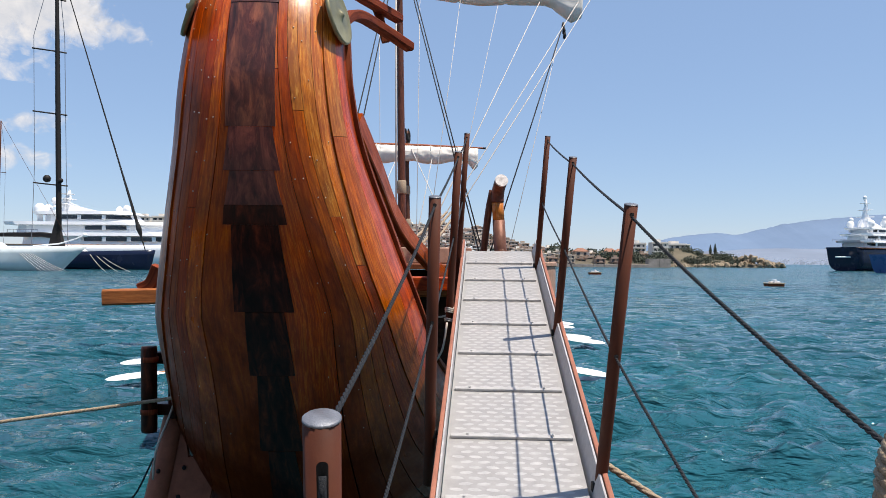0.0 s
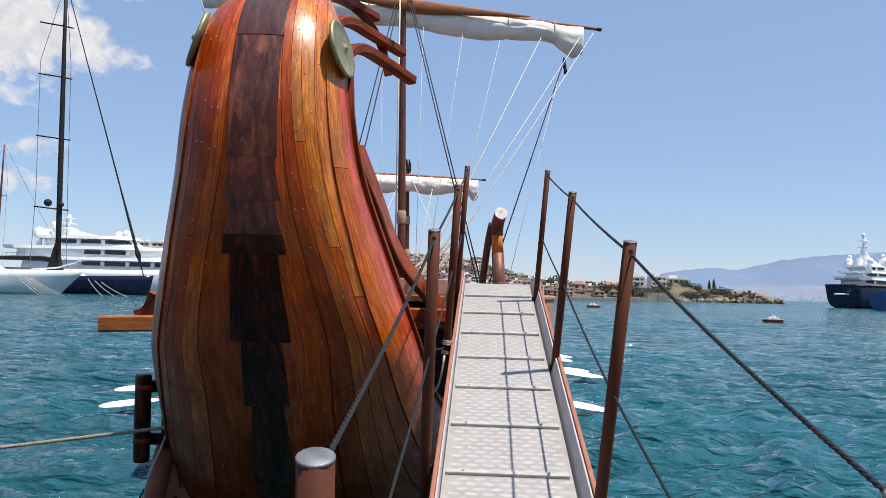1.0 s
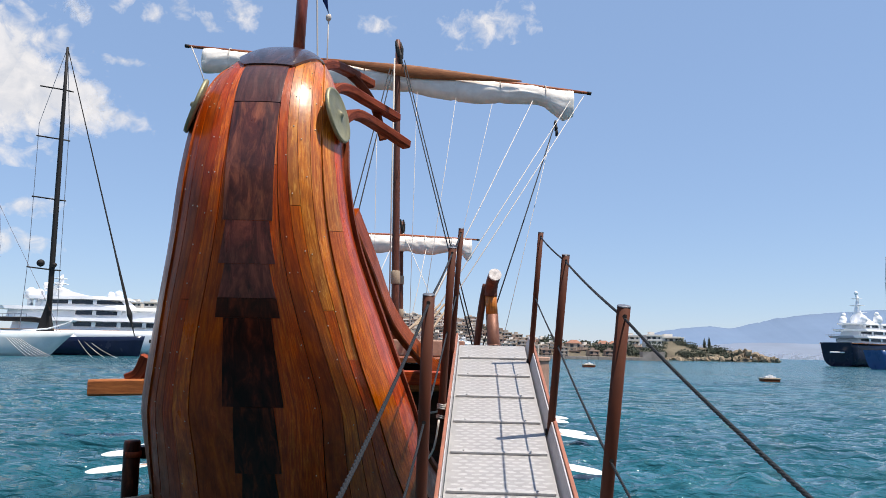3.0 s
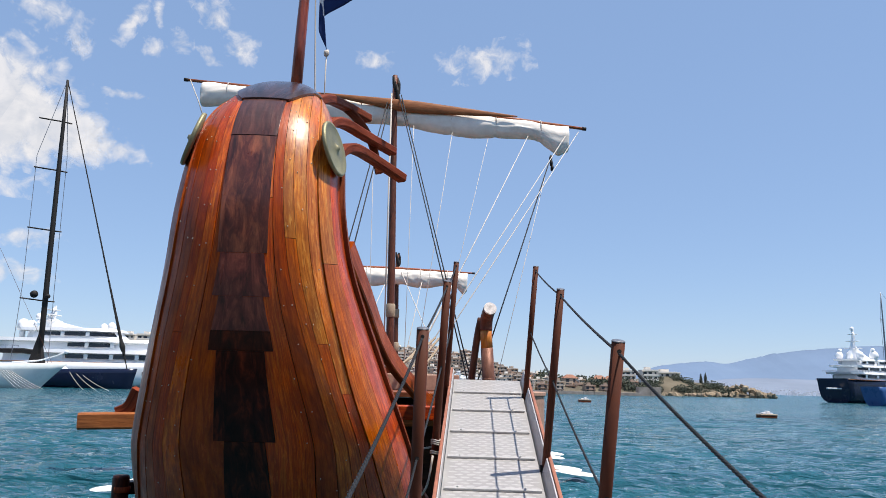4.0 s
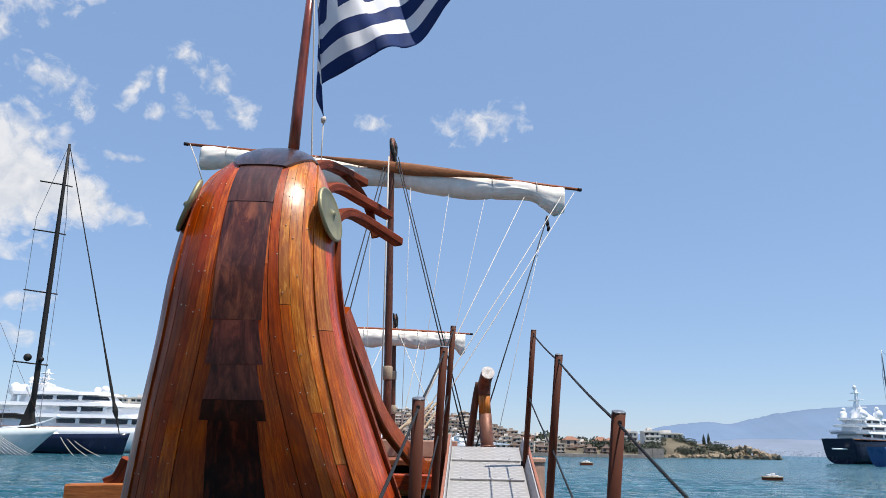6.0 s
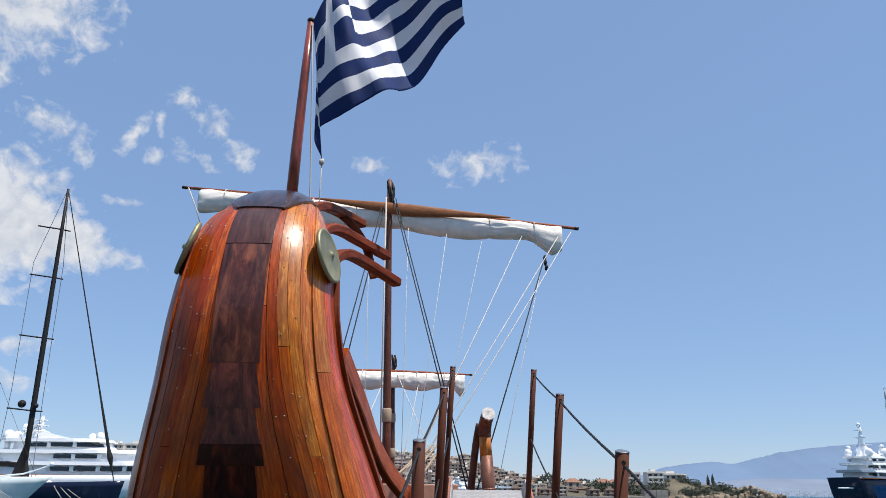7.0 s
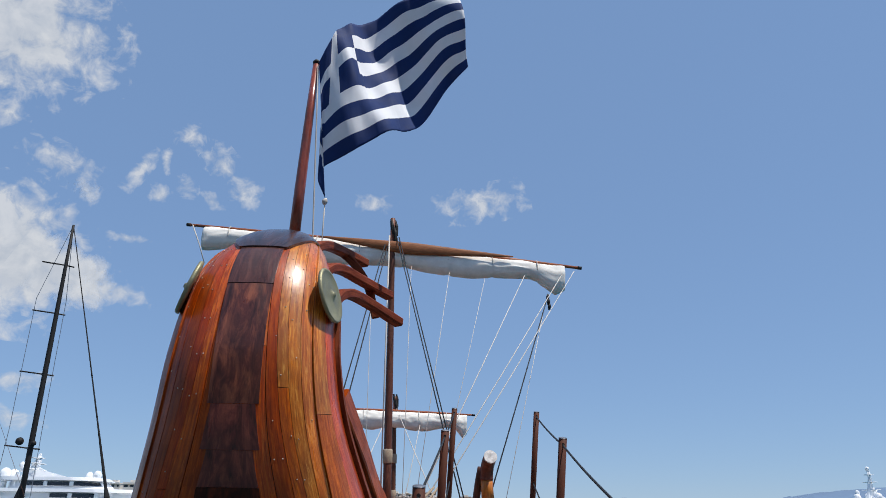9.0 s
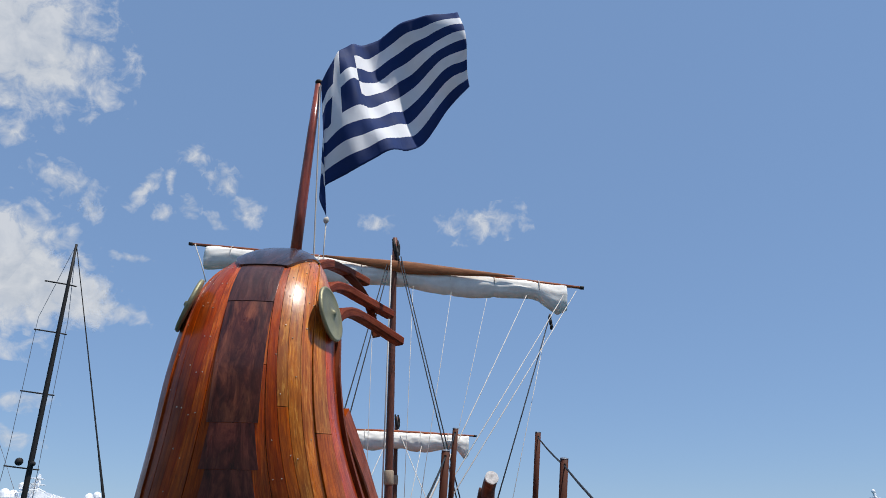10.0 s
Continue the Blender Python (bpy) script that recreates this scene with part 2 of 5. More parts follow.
def box(bm, x0, x1, y0, y1, z0, z1, bev=0.0, m=None):
    r = bmesh.ops.create_cube(bm, size=1)
    vs = r["verts"]
    t = Matrix.LocRotScale(((x0 + x1) / 2, (y0 + y1) / 2, (z0 + z1) / 2), None, (abs(x1 - x0), abs(y1 - y0), abs(z1 - z0)))
    bmesh.ops.transform(bm, matrix=t, verts=vs)
    if bev:
        es = list({e for v in vs for e in v.link_edges})
        vs = list({v for f in bmesh.ops.bevel(bm, geom=es, offset=bev, segments=2, affect="EDGES", profile=0.5)["faces"] for v in f.verts} | {v for v in vs if v.is_valid})
    if m is not None:
        bmesh.ops.transform(bm, matrix=m, verts=[v for v in vs if v.is_valid])
    return bm


def frames_along(pts, up=Vector((0, 0, 1))):
    pts = [Vector(p) for p in pts]
    out = []
    for i, p in enumerate(pts):
        t = (pts[min(i + 1, len(pts) - 1)] - pts[max(i - 1, 0)]).normalized()
        a = t.cross(up)
        a = a.normalized() if a.length > 1e-4 else Vector((1, 0, 0))
        out.append((p, t, a, a.cross(t).normalized()))
    return out


def sweep(bm, pts, section, scales=None, up=Vector((0, 0, 1)), caps=True):
    """Sweep a closed section (pairs across, up) along points; writes u along, v round into the UV layer."""
    uv = bm.loops.layers.uv.verify()
    rings, dist, last = [], 0.0, None
    lens = []
    for i, (p, t, a, n) in enumerate(frames_along(pts, up)):
        k = scales[i] if scales else 1.0
        rings.append([bm.verts.new(p + a * (s[0] * k) + n * (s[1] * k)) for s in section])
        dist += (p - last).length if last is not None else 0.0
        lens.append(dist)
        last = p
    c = len(section)
    per = [0.0]
    for j in range(c):
        q, w = section[j], section[(j + 1) % c]
        per.append(per[-1] + math.hypot(q[0] - w[0], q[1] - w[1]))
    for i in range(len(rings) - 1):
        for j in range(c):
            f = bm.faces.new((rings[i][j], rings[i][(j + 1) % c], rings[i + 1][(j + 1) % c], rings[i + 1][j]))
            for loop, (u, v) in zip(f.loops, ((lens[i], per[j]), (lens[i], per[j + 1]), (lens[i + 1], per[j + 1]), (lens[i + 1], per[j]))):
                loop[uv].uv = (u, v)
    if caps:
        bm.faces.new(list(reversed(rings[0])))
        bm.faces.new(rings[-1])
    return bm


def circle(r, n=10):
    return [(r * math.cos(2 * math.pi * i / n), r * math.sin(2 * math.pi * i / n)) for i in range(n)]


def rect(w, h, c=0.008):
    w, h = w / 2, h / 2
    return [(w, -h + c), (w, h - c), (w - c, h), (-w + c, h), (-w, h - c), (-w, -h + c), (-w + c, -h), (w - c, -h)]


def arc(points, n):
    """A smooth run of n + 1 points through the given ones (Catmull-Rom)."""
    p = [Vector(q) for q in points]
    p = [p[0] * 2 - p[1]] + p + [p[-1] * 2 - p[-2]]
    out = []
    for i in range(n + 1):
        x = i / n * (len(p) - 3)
        k = min(int(x), len(p) - 4)
        f = x - k
        a, b, c, d = p[k:k + 4]
        out.append(0.5 * (2 * b + (c - a) * f + (2 * a - 5 * b + 4 * c - d) * f * f + (3 * b - a - 3 * c + d) * f ** 3))
    return out


def sag(a, b, drop, n=10):
    a, b = Vector(a), Vector(b)
    return [a.lerp(b, i / n) - Vector((0, 0, drop * 4 * (i / n) * (1 - i / n))) for i in range(n + 1)]


def rope(name, pts, r, material, label, category="rope", group="", strands=0):
    bm = bmesh.new()
    if strands:
        fr = []
        pts = [Vector(p) for p in pts]
        total = sum((pts[i + 1] - pts[i]).length for i in range(len(pts) - 1))
        fine = arc(pts, max(40, int(total / (r * 0.9))))
        fa = frames_along(fine)
        for s in range(strands):
            run = []
            for i, (p, t, a, n) in enumerate(fa):
                w = 2 * math.pi * (s / strands + i * 0.09)
                run.append(p + a * (math.cos(w) * r * 0.44) + n * (math.sin(w) * r * 0.44))
            sweep(bm, run, circle(r * 0.62, 5))
    else:
        sweep(bm, pts, circle(r, 7))
    return alone(name, bm, material, label, category, group, smooth=True)


# ---- water and quay ----
def build_water():
    rad = [2.0, 3.0, 4.0, 5.0, 5.8]
    r = 6.4
    while r < 4700:
        rad.append(r)
        r *= 1.0074 if r < 120 else 1.022
    rad.append(4700)
    ang = np.concatenate([np.linspace(-0.66, 0.66, 640), np.linspace(0.72, 2 * np.pi - 0.72, 50)])
    rr, aa = np.meshgrid(np.array(rad), ang, indexing="ij")
    x, y = rr * np.sin(aa), rr * np.cos(aa)
    z = np.zeros_like(x)
    rng = np.random.RandomState(4)
    for k in range(58):
        wl = 0.22 * 1.047 ** k
        th = rng.normal(1.78, 0.55)
        fade = np.clip(wl / (rr * np.where(rr < 120, 0.0074, 0.022) * 3.0) - 0.5, 0, 1)
        ph = 2 * np.pi / wl * (x * np.cos(th) + y * np.sin(th)) + rng.uniform(0, 6.28) + 0.9 * np.sin(0.35 * x + k) * np.sin(0.3 * y + 2 * k)
        z += 0.0112 * wl ** 0.68 * fade * (1 - 2 * np.abs(np.sin(ph / 2)) ** 1.35 + 0.2)
    z *= 0.85 + 0.4 * np.sin(x * 0.11 + 1.3 * np.sin(y * 0.07)) * np.sin(y * 0.09 + 0.6)
    n, c = x.shape
    co = np.stack([x, y, z], -1).reshape(-1, 3)
    i = np.arange(n - 1)[:, None] * c
    j = np.arange(c)[None]
    j2 = (j + 1) % c
    f = np.stack([i + j, i + c + j, i + c + j2, i + j2], -1).reshape(-1, 4)
    centre = [len(co)]
    co = np.vstack([co, [[0, 0, 0]]])
    tri = [(len(co) - 1, int(a), int(b)) for a, b in zip(np.arange(c), (np.arange(c) + 1) % c)]
    me = bpy.data.meshes.new("water")
    me.from_pydata(co.tolist(), [], f.tolist() + tri)
    me.materials.append(WATER)
    me.shade_smooth()
    tagged(new("water", me), "choppy teal harbour water with small wind waves", "water", kind="structure")


build_water()
bm = bmesh.new()
box(bm, -60, 60, -24, 1.75, -2.0, 1.20, 0.04)
alone("quay_ground", bm, CONCRETE, "plain grey concrete quay under the gangway's foot", "quay", kind="structure")


# unseen wall added behind the quay to keep low sky light off the hull
bm = bmesh.new()
box(bm, -60, 60, -24.6, -24, -2.0, 13.0, 0.05)
alone("wall_south", bm, BLOCKWALL, "plain unseen wall behind the quay, added to block sky light", "wall", kind="structure")


# ---- gangway ----
GX, GZ = 0.0573, 0.275
G_ANG = math.atan(GZ)
G_YAW = -math.atan(GX)
GANG = Matrix.Translation((0.128, 0.0, 0.97)) @ Matrix.Rotation(G_YAW, 4, "Z") @ Matrix.Rotation(G_ANG, 4, "X")
GK = math.sqrt(1 + GX * GX + GZ * GZ)
gangway = empty("gangway", "sloping aluminium gangway with red-brown kerbs and battens", "gangway", at=(0.2, 1.25, 1.2))


def on_gang(across, d, up=0.0):
    """A point of the gangway: metres across from its middle, ground distance ahead, metres square off its deck."""
    return GANG @ Vector((across, d * GK, up))


bm = bmesh.new()
box(bm, -0.292, 0.296, 1.25 * GK, 6.62 * GK, -0.03, 0.0, 0.0, GANG)
part("deck_plate", bm, ALU, gangway, "silver chequer plate decking")
bm = bmesh.new()
rows = 0
y = 2.2 * GK
while y < 6.58 * GK:
    for k in range(7):
        x = -0.235 + 0.075 * k + (0.037 if rows % 2 else 0)
        if x < 0.26:
            r = bmesh.ops.create_icosphere(bm, subdivisions=1, radius=1.0)
            bmesh.ops.transform(bm, matrix=GANG @ Matrix.LocRotScale((x, y, 0.0), Euler((0, 0, 0.12 if rows % 2 else -0.12)), (0.033, 0.013, 0.0005)), verts=r["verts"])
    rows += 1
    y += 0.042
tread = part("tread_pattern", bm, ALU3, gangway, "raised lozenge tread")
tread["kind"] = "stuff"
for i in range(10):
    d = 6.20 - 0.478 * i
    bm = bmesh.new()
    box(bm, -0.278, 0.282, d * GK - 0.014, d * GK + 0.014, 0.001, 0.017, 0.004, GANG)
    for x in (-0.2, 0.19):
        r = bmesh.ops.create_cone(bm, cap_ends=True, segments=8, radius1=0.007, radius2=0.006, depth=0.008)
        bmesh.ops.transform(bm, matrix=GANG @ Matrix.Translation((x, d * GK, 0.020)), verts=r["verts"])
    part("batten", bm, ALU3, gangway)
for side in (-1, 1):
    bm = bmesh.new()
    x0, x1 = sorted((side * 0.297, side * 0.305))
    box(bm, x0, x1, 1.25 * GK, 6.66 * GK, -0.06, 0.085)
    for v in bm.verts:
        v.co.x += 0.42 * max(0, v.co.z) * (side > 0)
    bmesh.ops.transform(bm, matrix=GANG, verts=bm.verts)
    part("kerb_plate", bm, ALU2, gangway, "bare aluminium kerb face")
    bm = bmesh.new()
    x0, x1 = sorted((side * 0.307, side * 0.328)) if side < 0 else (0.345, 0.368)
    box(bm, x0, x1, 1.2 * GK, 6.7 * GK, -0.09, 0.09, 0.006, GANG)
    part("kerb", bm, KERBPAINT, gangway, "red-brown painted kerb beam")


def stanchion(foot, top, r, label):
    s = empty("stanchion", label, "handrail post", "gangway posts", foot)
    a, b = Vector(foot), Vector(top)
    low = a - (b - a).normalized() * 0.24
    bm = bmesh.new()
    sweep(bm, [low, a, a.lerp(b, 0.5), b], circle(r, 18), up=Vector((0, 1, 0)))
    tube = part("tube", bm, POSTPAINT, s, smooth=True)
    axis = (b - a).normalized()
    bm = bmesh.new()
    sweep(bm, [b - axis * 0.001, b + axis * 0.002, b + axis * 0.004], circle(r, 18), [1.02, 1.02, 0.93], up=Vector((0, 1, 0)))
    part("cap", bm, STEEL, tube, "worn grey top cap", True)
    inward = 1 if a.x < 0.3 else -1
    bm = bmesh.new()
    q = a + axis * 0.02
    box(bm, *sorted((q.x, q.x + inward * (r + 0.010))), q.y - r * 0.7, q.y + r * 0.7, q.z - 0.02, q.z + 0.02, 0.004)
    part("bracket", bm, BLACK, s, "dark steel clamp")
    for h in (0.967, 0.5) if top[1] > 1.5 else ():
        bm = bmesh.new()
        e = a.lerp(b, h)
        sweep(bm, [e + Vector((0, -r * 1.15, 0)), e + Vector((0, r * 1.15, 0))], circle(r * 0.34, 8))
        part("eyelet", bm, BLACK, tube)
    return s


POSTS = {
    "l0": ((-0.215, 1.447, 1.368), (-0.190, 1.15, 2.448), 0.031), "r0": ((0.665, 1.33, 1.336), (0.755, 1.03, 2.385), 0.031),
    "l1": ((-0.055, 3.34, 1.888), (-0.036, 3.04, 2.968), 0.026), "r1": ((0.640, 2.93, 1.776), (0.681, 2.62, 2.909), 0.0245),
    "l2": ((0.045, 4.88, 2.312), (0.092, 4.58, 3.392), 0.025), "r2": ((0.722, 4.59, 2.232), (0.768, 4.29, 3.322), 0.024),
    "l3": ((0.128, 6.09, 2.645), (0.185, 5.79, 3.725), 0.022), "r3": ((0.792, 6.10, 2.648), (0.842, 5.85, 3.718), 0.0225),
}
for key, (foot, top, r) in POSTS.items():
    stanchion(foot, top, r, "red-brown painted tubular handrail post with a grey cap" if key != "l0" else "red-brown handrail post with worn grey cap and rope slot")
slot_foot, slot_top = Vector(POSTS["l0"][0]), Vector(POSTS["l0"][1])
slot_axis = (slot_top - slot_foot).normalized()
slot_out = Vector((0.17, -1.0, 0.0))
slot_out = (slot_out - slot_axis * slot_out.dot(slot_axis)).normalized()
slot_side = slot_axis.cross(slot_out).normalized()
# black patch laid on the tube in place of the slot's dark inside
bm = bmesh.new()
rim = []
for i in range(24):
    w = 2 * math.pi * i / 24
    dz = 0.0095 * math.sin(w) + (0.045 if math.sin(w) >= 0 else -0.045)
    rim.append((0.0095 * math.cos(w), dz))
mid = slot_top - slot_axis * 0.112 + slot_out * 0.0312
for off in (0.0, 0.0012):
    vs = [bm.verts.new(mid + slot_side * x + slot_axis * z + slot_out * (off - 0.0016 * (x / 0.0095) ** 2)) for x, z in rim]
    bm.faces.new(vs)
alone("rope_slot", bm, BLACK, "black patch on the handrail post for its shaded slot", "slot")
bm = bmesh.new()
sweep(bm, [mid + slot_axis * 0.03 + slot_out * 0.002, mid + slot_out * 0.006, mid - slot_axis * 0.05 + slot_out * 0.005, mid - slot_axis * 0.09 + slot_out * 0.006], circle(0.0065, 8))
alone("rope_tail", bm, ROPEBLACK, "black rope tail hanging in the slotted post", "rope", "handrail ropes", smooth=True)


def at_post(key, h):
    a, b, _ = POSTS[key]
    return Vector(a).lerp(Vector(b), h)


for side in "lr":
    for h, r in ((0.967, 0.0058), (0.5, 0.0055)):
        for k in range(3):
            a, b = at_post(side + str(k), h), at_post(side + str(k + 1), h)
            rope("handrail_rope", sag(a, b, 0.012 + 0.01 * (k == 0)), r, ROPEBLACK, "black twisted rope strung between gangway posts", "rope", "handrail ropes", 3 if k == 0 else 0)
rope("rope_splice", [(0.664, 1.06, 2.455), (0.648, 1.06, 2.41), (0.644, 1.06, 2.34), (0.643, 1.06, 2.18)], 0.013, HEMP, "pale hemp rope spliced round a gangway post", "rope", "handrail ropes", 3)


# ---- the ship: lines of the hull ----
AX = -1.10
# a station a row: keel (ahead, height), sheer (ahead, height, half breadth)
LINES = np.array([
    (5.62, 4.86, 5.45, 4.54, 0.20), (5.02, 4.86, 5.08, 4.45, 0.29), (4.56, 4.66, 4.80, 4.29, 0.395),
    (4.22, 4.32, 4.62, 4.12, 0.462), (4.08, 3.85, 4.52, 3.76, 0.502), (4.11, 3.30, 4.66, 3.38, 0.575),
    (4.25, 2.80, 5.10, 2.85, 0.75), (4.48, 2.35, 5.60, 2.28, 0.938), (4.79, 1.80, 6.10, 1.86, 1.065),
    (5.25, 1.00, 7.10, 1.55, 1.30), (6.10, 0.15, 9.00, 1.40, 1.72), (8.50, -0.60, 12.0, 1.35, 2.10),
    (14.0, -0.80, 17.0, 1.30, 2.20), (24.0, -0.80, 25.0, 1.30, 2.20), (33.0, -0.60, 33.0, 1.40, 1.20),
    (37.0, 0.40, 36.8, 1.80, 0.10)])
NL = len(LINES) - 1


def station(s):
    k = min(int(s), NL - 1)
    f = s - k
    a, b, c, d = (LINES[min(max(k + o, 0), NL)] for o in (-1, 0, 1, 2))
    return 0.5 * (2 * b + (c - a) * f + (2 * a - 5 * b + 4 * c - d) * f * f + (3 * b - a - 3 * c + d) * f ** 3)


def fullness(s):
    return 0.74 + 0.43 * min(max((s - 7) / 3.0, 0), 1)


def skin(s, v, side=1, out=0.0):
    """A point of the hull: s along the stations, v from keel (0) to sheer (1), out metres proud."""
    def at(s, v):
        ky, kz, ey, ez, b = station(min(max(s, 0), NL))
        w = v * math.pi / 2
        full = fullness(s)
        lat, along = math.sin(w) ** full, 1 - max(math.cos(w), 0) ** full
        return Vector((AX + side * b * lat, ky + (ey - ky) * along, kz + (ez - kz) * along))
    p = at(s, v)
    if out:
        e = 0.02
        tu = at(min(s + e, NL), v) - at(max(s - e, 0), v)
        v0, v1 = max(v - e, 0.001), min(v + e, 1)
        n = tu.cross(at(s, v1) - at(s, v0)).normalized() * side
        p = p + n * out
    return p


def skin_board(bm, s0, s1, va, vb, side, out, thick, ns, nv=2):
    """A board on the hull between va(s) and vb(s): a smooth face, crisp edges and thickness."""
    uv = bm.loops.layers.uv.verify()
    top, low, us = [], [], []
    dist, last = 0.0, None
    for i in range(ns + 1):
        s = s0 + (s1 - s0) * i / ns
        a, b = va(s), vb(s)
        ro, ri = [], []
        for j in range(nv + 1):
            v = a + (b - a) * j / nv
            sd = side if v >= 0 else -side
            ro.append(skin(s, abs(v), sd, out))
            ri.append(skin(s, abs(v), sd, out - thick))
        if last is not None:
            dist += (ro[0] - last).length
        last = ro[0].copy()
        top.append(ro), low.append(ri), us.append(dist)
    wid = (top[ns // 2][0] - top[ns // 2][-1]).length

    def quad(vs, uvs, smooth):
        f = bm.faces.new(vs if side > 0 else vs[::-1])
        for loop, t in zip(f.loops, uvs if side > 0 else uvs[::-1]):
            loop[uv].uv = t
        f.smooth = smooth
    face = [[bm.verts.new(p) for p in row] for row in top]
    for i in range(ns):
        for j in range(nv):
            w0, w1 = wid * j / nv, wid * (j + 1) / nv
            quad([face[i][j], face[i][j + 1], face[i + 1][j + 1], face[i + 1][j]], [(us[i], w0), (us[i], w1), (us[i + 1], w1), (us[i + 1], w0)], True)
    for j in (0, nv):
        p = [bm.verts.new(row[j]) for row in top]
        q = [bm.verts.new(row[j]) for row in low]
        for i in range(ns):
            vs, t = [p[i], q[i], q[i + 1], p[i + 1]], [(us[i], 0), (us[i], 0.02), (us[i + 1], 0.02), (us[i + 1], 0)]
            quad(vs if j else vs[::-1], t if j else t[::-1], False)
    for i in (0, ns):
        p = [bm.verts.new(x) for x in top[i]]
        q = [bm.verts.new(x) for x in low[i]]
        for j in range(nv):
            vs, t = [p[j], q[j], q[j + 1], p[j + 1]], [(us[i], 0), (us[i], 0.02), (us[i] + 0.02, 0.02), (us[i] + 0.02, 0)]
            quad(vs if not i else vs[::-1], t if not i else t[::-1], False)
    return bm


ship = empty("ancient_ship_replica", "varnished wooden replica of an ancient oared ship, moored stern to", "ship", at=(AX, 6.0, 0.0))
rng = random.Random(11)
# strakes: the run of each seam, as shares of the girth at some stations
SEAM_AT = (0.0, 3.5, 4.3, 5.2, 6.0, 6.9, 8.1, 9.2, 12.0, 16.0)
SEAMS = (
    (0.0,) * 10,
    (0.10, 0.12, 0.13, 0.16, 0.20, 0.21, 0.225, 0.25, 0.20, 0.18),
    (0.17, 0.185, 0.20, 0.255, 0.29, 0.30, 0.32, 0.35, 0.33, 0.32),
    (0.25, 0.265, 0.285, 0.335, 0.36, 0.365, 0.40, 0.43, 0.43, 0.43),
    (0.37, 0.385, 0.395, 0.435, 0.425, 0.425, 0.48, 0.52, 0.53, 0.53),
    (0.50, 0.51, 0.515, 0.54, 0.50, 0.49, 0.585, 0.62, 0.63, 0.63),
    (0.66, 0.67, 0.68, 0.73, 0.69, 0.67, 0.73, 0.75, 0.75, 0.75),
    (0.79, 0.79, 0.81, 0.88, 0.85, 0.83, 0.86, 0.88, 0.88, 0.88),
    (0.93, 0.93, 0.935, 0.955, 0.94, 0.935, 0.945, 0.95, 0.95, 0.95),
    (1.0,) * 10)
PROUD = (0.0, 0.003, 0.001, 0.0, 0.0015, 0.013, 0.012, 0.005, 0.032)
# boards vary in tone; the paler right set also paints in the sunlit side
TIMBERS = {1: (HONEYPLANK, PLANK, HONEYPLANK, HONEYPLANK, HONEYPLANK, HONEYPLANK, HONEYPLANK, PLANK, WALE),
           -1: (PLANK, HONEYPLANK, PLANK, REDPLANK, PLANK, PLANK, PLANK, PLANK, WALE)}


def seam(i, s):
    """Where seam i runs at station s, eased over its neighbours."""
    return sum(float(np.interp(s + d, SEAM_AT, SEAMS[i])) for d in (-0.4, -0.2, 0.0, 0.2, 0.4)) / 5


BUTTS = {(1, 0): 4.13, (1, 2): 4.55, (1, 3): 5.7, (1, 4): 6.3, (1, 5): 4.8, (-1, 2): 5.6}
for side in (1, -1):
    for i in range(len(SEAMS) - 1):
        gap = 0.0022 if i in (0, 4, 6) else 0.0016
        cut = [0.0] + ([BUTTS[side, i]] if (side, i) in BUTTS else []) + [ 9.7 + rng.uniform(-0.3, 0.3), 11.5 + rng.uniform(-0.4, 0.4), 13.0, NL]
        for a, b in zip(cut[:-1], cut[1:]):
            bm = bmesh.new()
            n = max(6, int((b - a) * (8 if b < 10.5 else 4)))
            skin_board(bm, a, b - 0.006, lambda s: seam(i, s) + gap, lambda s: seam(i + 1, s) - gap, side, PROUD[i], 0.035, n, 3 if i < 8 else 1)
            part("plank" if i != 8 else "wale", bm, PALEPLANK if b in BUTTS.values() and side > 0 else TIMBERS[side][i], ship)
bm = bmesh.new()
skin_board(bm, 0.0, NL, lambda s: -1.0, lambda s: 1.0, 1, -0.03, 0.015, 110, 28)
part("inner_skin", bm, UNDER, ship, "inner planking, near-black for the shade inside", True)


# stepped dark plates down the middle of the stern: from station, half width, to station, half width (shares of the girth)
PLATES = ((3.32, 0.117, 4.72, 0.104), (4.72, 0.085, 5.18, 0.111), (5.18, 0.077, 5.56, 0.099), (5.56, 0.101, 5.79, 0.106),
          (5.79, 0.069, 6.95, 0.072), (6.95, 0.040, 7.77, 0.064), (7.77, 0.041, 8.55, 0.074), (8.55, 0.045, 9.3, 0.07), (9.3, 0.045, 10.2, 0.07))
# below the third plate a darker stain, with the stern's shade in its colour
for k, (a, va, b, vb) in enumerate(PLATES):
    def edge(s, a=a, va=va, b=b, vb=vb):
        return va + (vb - va) * (s - a) / (b - a)
    bm = bmesh.new()
    skin_board(bm, a, b - 0.004, lambda s: -edge(s), edge, 1, 0.007 + 0.0008 * (k % 2), 0.012, max(5, int((b - a) * 12)), 8)
    part("stern_plate", bm, PLUMWOOD if k < 3 else DARKWOOD, ship, "plum-brown stained stern plate with stepped edges" if k < 3 else "near-black stern plate with stepped edges, stain and shade in its colour")


CAP = 2.55


def cap_edge(s):
    return min(0.6, 0.15 + 0.42 * ((CAP - s) / 1.5) ** 0.85)


def crown_edge(s):
    return 0.118 + 0.03 * max(0, (3.3 - s) / 1.6)


bm = bmesh.new()
skin_board(bm, CAP - 0.1, 3.315, lambda s: -crown_edge(s), crown_edge, 1, 0.010, 0.03, 40, 10)
part("stern_crown", bm, CROWNWOOD, ship, "purple-brown polished board over the stern's head")
# the cap's near-black holds the shadow and reflection seen on the dome
bm = bmesh.new()
